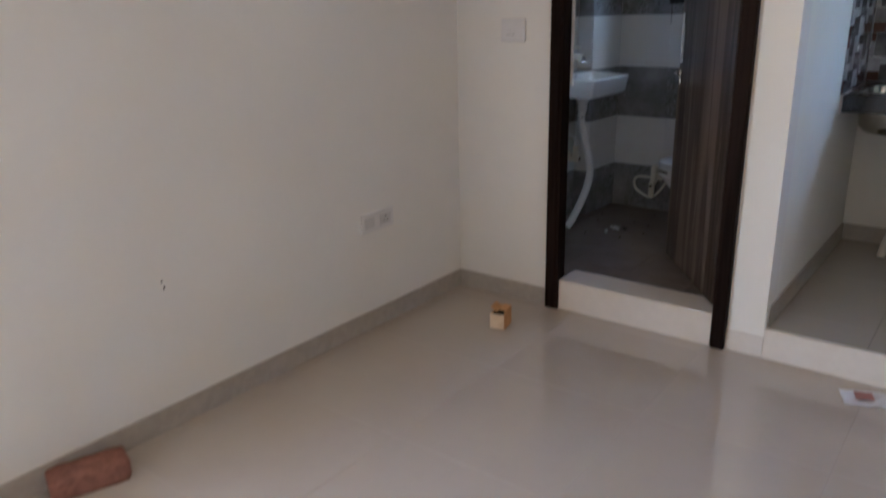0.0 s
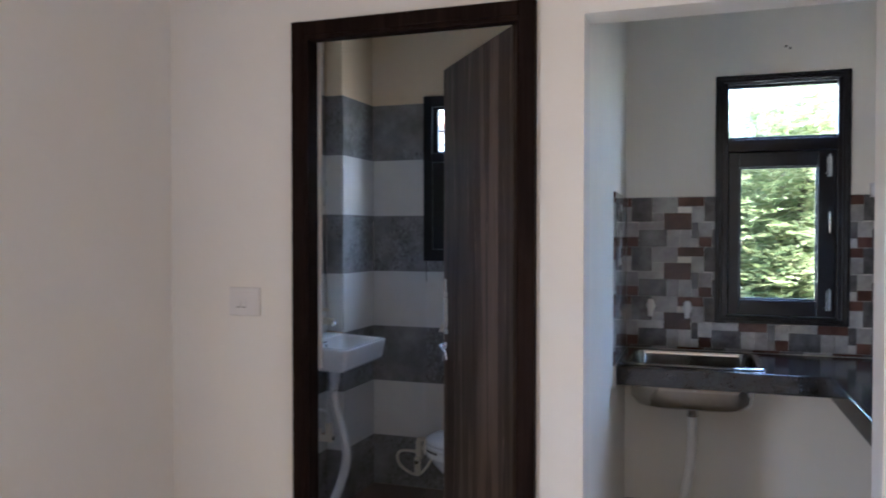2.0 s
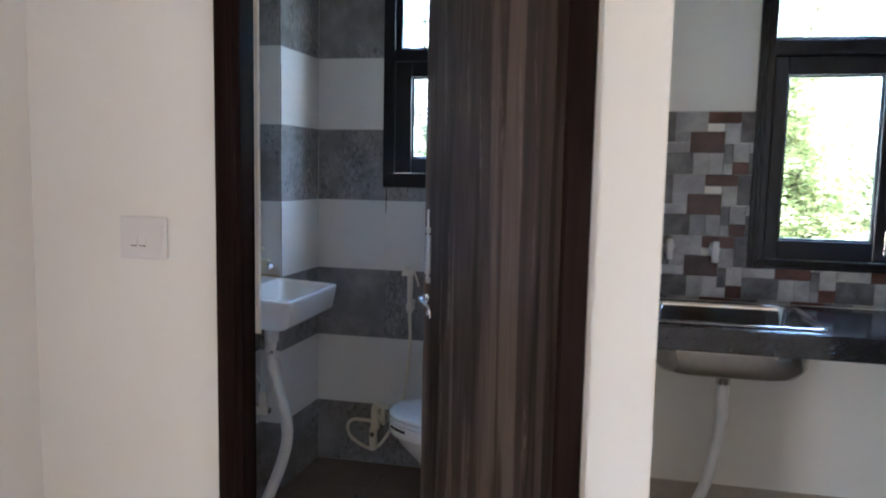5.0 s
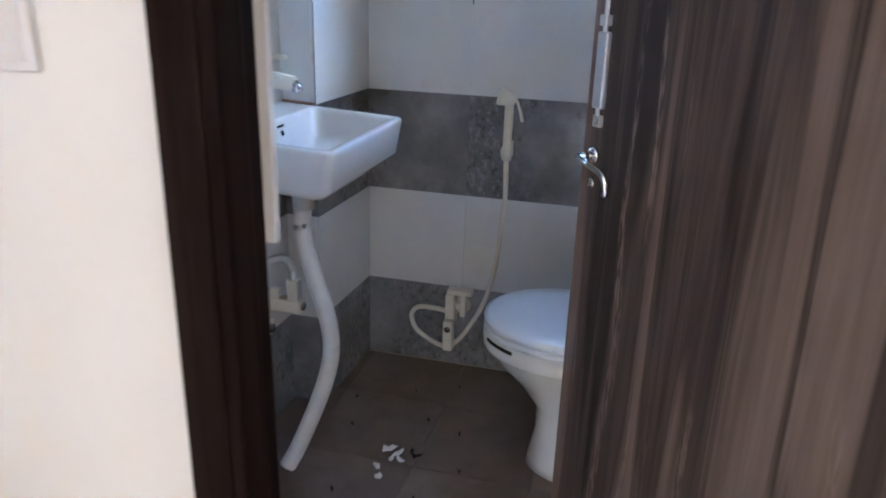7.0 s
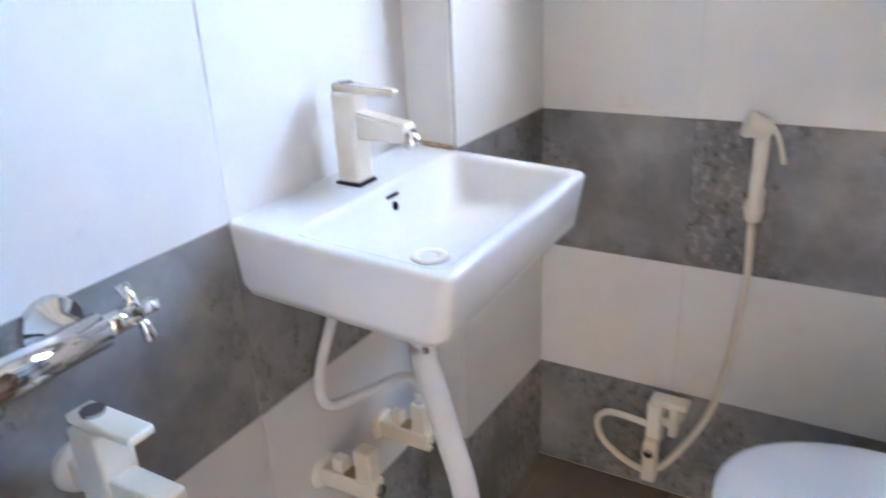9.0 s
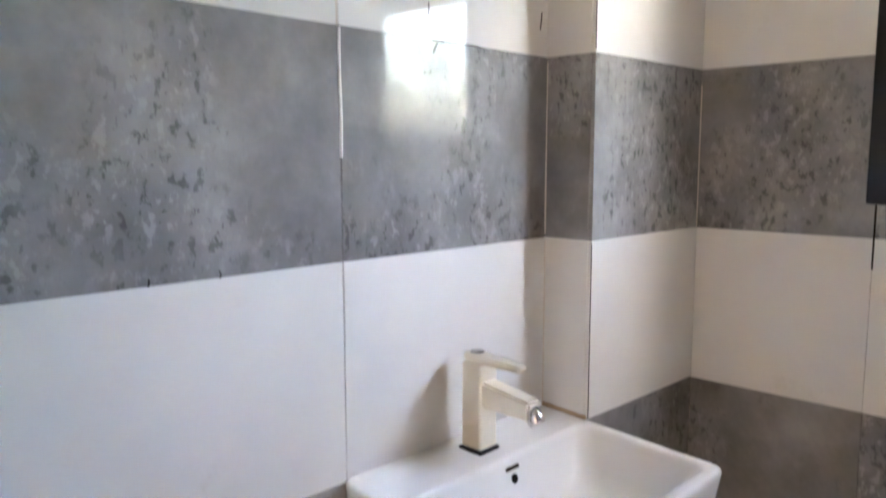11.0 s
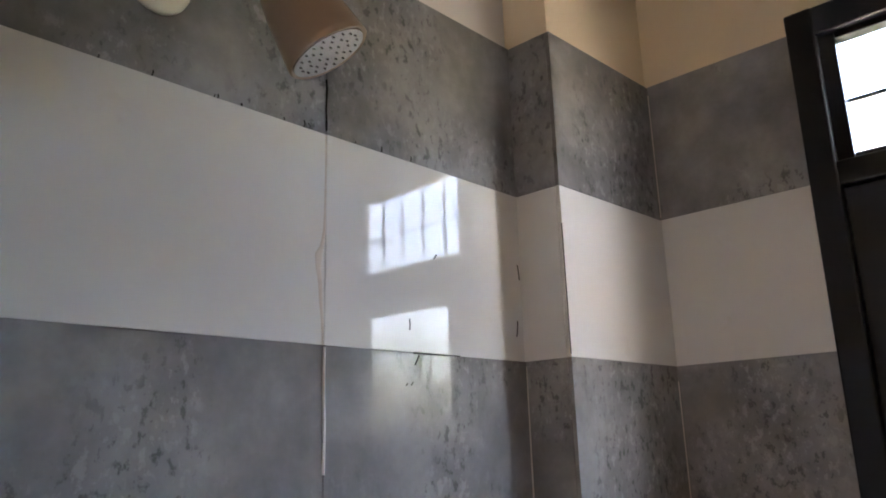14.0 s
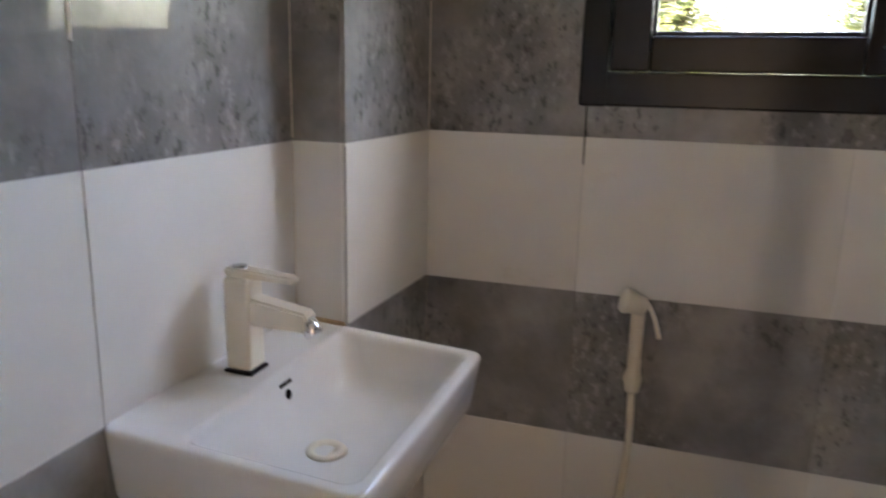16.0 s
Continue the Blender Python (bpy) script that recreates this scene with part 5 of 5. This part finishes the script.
def chip_x(y, z=1.55):
    """Face of the left tiles at y, z."""
    return TX + 0.0005 + max(0.0, y + 0.782) * SKEW + ((z - 0.27) % 0.30 * 0.006 if y > -0.782 else 0.0)


for y0, z0, y1, z1, w in ((-0.620, 1.4695, -0.518, 1.4700, 0.0012), (-0.609, 1.466, -0.618, 1.452, 0.0011), (-0.622, 1.427, -0.626, 1.422, 0.0009), (-0.633, 1.425, -0.637, 1.421, 0.0008),
                          (-0.571, 1.620, -0.565, 1.627, 0.0014), (-0.625, 1.520, -0.6252, 1.503, 0.0009), (-0.366, 1.540, -0.370, 1.512, 0.0010), (-0.359, 1.641, -0.355, 1.614, 0.0010)):
    bm = bmesh.new()
    tube(bm, [(chip_x(y0, z0), y0, z0), (chip_x(y0, (z0 + z1) / 2), (y0 + y1) / 2 + 0.0006, (z0 + z1) / 2), (chip_x(y1, z1), y1, z1)], w, 6, 3)
    tagged(part("tile_chip", bm, M_CRACK), "thin dark chip in the glazed wall tile", "chip")
# pale run of grout where the tiled wall meets the column
for z0, z1 in ((0.875, 1.165), (1.175, 1.462)):
    bm = bmesh.new()
    tube(bm, [(TX + 0.0058, PY - 0.0086, z0 + (z1 - z0) * k / 5) for k in range(6)], 0.0013, 6, 3)
    tagged(part("joint_filler", bm, M_FILLER, None, "", True), "thin pale run of grout in the corner of the column", "filler")

bm = bmesh.new()
tube(bm, [(x, -0.3505, 0.858 + (0.212 - x) * 0.055) for x in (-0.114, -0.085, -0.055, -0.026)], 0.0048, 8, 3)
tagged(part("joint_filler", bm, M_TANFILL, None, "", True), "brown sealant bead between the basin and the column", "filler")
# pale grout in the inner corner of the column, open black joints along its outer edge, and one above the long filler
for z0, z1 in ((1.175, 1.440), (1.775, 2.050)):
    bm = bmesh.new()
    tube(bm, [(-0.0095, -0.0012, z0 + (z1 - z0) * k / 5) for k in range(6)], 0.0011, 6, 3)
    tagged(part("joint_filler", bm, M_FILLER, None, "", True), "thin pale run of grout in the inner corner of the column", "filler")
for z0, z1 in ((0.872, 1.165), (1.475, 1.700)):
    bm = bmesh.new()
    tube(bm, [(PX - 0.0042, PY - 0.0076 - 0.0003 * (k % 2), z0 + (z1 - z0) * k / 5) for k in range(6)], 0.0009, 6, 3)
    tagged(part("joint_crack", bm, M_CRACK), "thin black open joint along the edge of the tiled column", "crack")
bm = bmesh.new()
tube(bm, [(TX + 0.0003, -0.782 + 0.0008 * math.sin(2.1 * k), 1.775 + 0.016 * k) for k in range(6)], 0.0014, 6, 3)
tagged(part("joint_crack", bm, M_CRACK), "thin black open joint between two grey wall tiles", "crack")
rnd_c = random.Random(12)
for k in range(16):
    y, z = rnd_c.uniform(-1.30, -0.36), rnd_c.choice((1.77, 1.77, 1.77, 1.17))
    bm = bmesh.new()
    n = rnd_c.uniform(0.003, 0.010)
    tube(bm, [(chip_x(y, z + 0.001), y, z - 0.001), (chip_x(y, z + n * 0.5), y + n * 0.2, z + n * 0.5), (chip_x(y, z + n), y + n * rnd_c.uniform(-.2, .4), z + n)], rnd_c.uniform(0.0005, 0.0011), 6, 3)
    tagged(part("tile_chip", bm, M_CRACK), "small dark chip on the edge of a glazed wall tile", "chip")

# floor tiles of the bathroom, kitchen and room
def floor_grid(parent, name, mat, x0, x1, y0, y1, z, step, ox, oy, th, joint):
    xs = [x0] + [ox + step * k for k in range(-40, 41) if x0 + 0.02 < ox + step * k < x1 - 0.02] + [x1]
    ys = [y0] + [oy + step * k for k in range(-40, 41) if y0 + 0.02 < oy + step * k < y1 - 0.02] + [y1]
    for a, b in zip(xs, xs[1:]):
        for c, d in zip(ys, ys[1:]):
            tile(name, mat, parent, (a + joint, c + joint, z - th), (b - a - 2 * joint, d - c - 2 * joint, th), 0.0006)


floor_grid(floor_bath, "floor_tile", M_BFLOOR, TX, BX - 0.008, DY1 + 0.03, 0.0, BZ, 0.305, 0.318, -0.262, 0.012, 0.0009)
floor_grid(floor_kitchen, "floor_tile", M_KFLOOR, KX0 + 0.008, KX1, DY0 + 0.013, KY - 0.008, KZ, 0.60, 1.70, -0.70, 0.006, 0.0008)
floor_grid(floor_room, "floor_tile", M_FLOOR, LX + 0.009, 3.40, -6.90, DY0 - 0.013, FZ, 0.60, 0.53, -2.20, 0.006, 0.0003)

# mosaic-patterned wall tiles of the kitchen
# one repeat of the pattern: left, right, top and bottom of each piece in millimetres; 0 grey, 1 white, 2 brown
MOSAIC = ((0, 96, 0, 116, 0), (96, 212, 0, 75, 1), (212, 330, 0, 45, 2), (96, 150, 75, 116, 1), (150, 274, 75, 155, 2), (274, 330, 45, 119, 1), (34, 150, 116, 152, 1),
          (306, 364, 119, 187, 1), (306, 364, 187, 235, 2), (34, 164, 152, 235, 0), (164, 221, 155, 235, 1), (221, 274, 155, 235, 1), (274, 306, 119, 196, 0), (274, 306, 196, 235, 1))
MW, MH = 0.330, 0.235


def mosaic_mat(name, lo, hi):
    m, nt, b = material(name, lo, 0.09, spec=0.25)
    v = shifted_coords(nt)
    c = ramp(nt, noise_tex(nt, v, 11, 5, 0.6), [(0.36, lo), (0.64, hi)])
    nt.links.new(random_shift(nt, c, 0.22), b.inputs["Base Color"])
    return m


MM = (mosaic_mat("mosaic_grey", (0.075, 0.073, 0.075), (0.19, 0.185, 0.188)), mosaic_mat("mosaic_white", (0.29, 0.28, 0.28), (0.46, 0.447, 0.442)), mosaic_mat("mosaic_brown", (0.072, 0.037, 0.031), (0.125, 0.066, 0.054)))
TZ0, TZ1 = CT + 0.002, 1.545


def mosaic(parent, a0, a1, place, holes=()):
    """Pieces of the mosaic pattern between a0 and a1 along the wall, from the counter up."""
    for ci in range(-1, int((a1 - a0) / MW) + 2):
        for cj in range(0, int((TZ1 - TZ0) / MH) + 2):
            for m0, m1, n0, n1, kind in MOSAIC:
                p0, p1 = a0 + ci * MW + m0 / 1000 + 0.02, a0 + ci * MW + m1 / 1000 + 0.02
                q1 = TZ1 - cj * MH - n0 / 1000
                q0 = TZ1 - cj * MH - n1 / 1000
                p0, p1, q0 = max(p0, a0), min(p1, a1), max(q0, TZ0)
                for h0, h1, hz0, hz1 in holes:
                    if q1 > hz0 and p0 < h1 and p1 > h0:
                        if p0 < h0:
                            p1 = min(p1, h0)
                        elif p1 > h1:
                            p0 = max(p0, h1)
                        elif q0 < hz0:
                            q1 = min(q1, hz0)
                        else:
                            p1 = p0
                if p1 - p0 < 0.006 or q1 - q0 < 0.006:
                    continue
                at, size = place(p0 + 0.0005, p1 - 0.0005, q0 + 0.0005, q1 - 0.0005)
                tile("mosaic_tile", MM[kind], parent, at, size, 0.0008)


mosaic(wall_kitchen_back, KX0 + 0.008, KX1 - 0.001, lambda p0, p1, q0, q1: ((p0, KY - 0.008, q0), (p1 - p0, 0.008, q1 - q0)), [(KW[0] + 0.003, KW[1] - 0.003, KW[2] + 0.003, 9.0)])
mosaic(wall_partition, -0.640, KY - 0.009, lambda p0, p1, q0, q1: ((KX0, p0, q0), (0.008, p1 - p0, q1 - q0)))
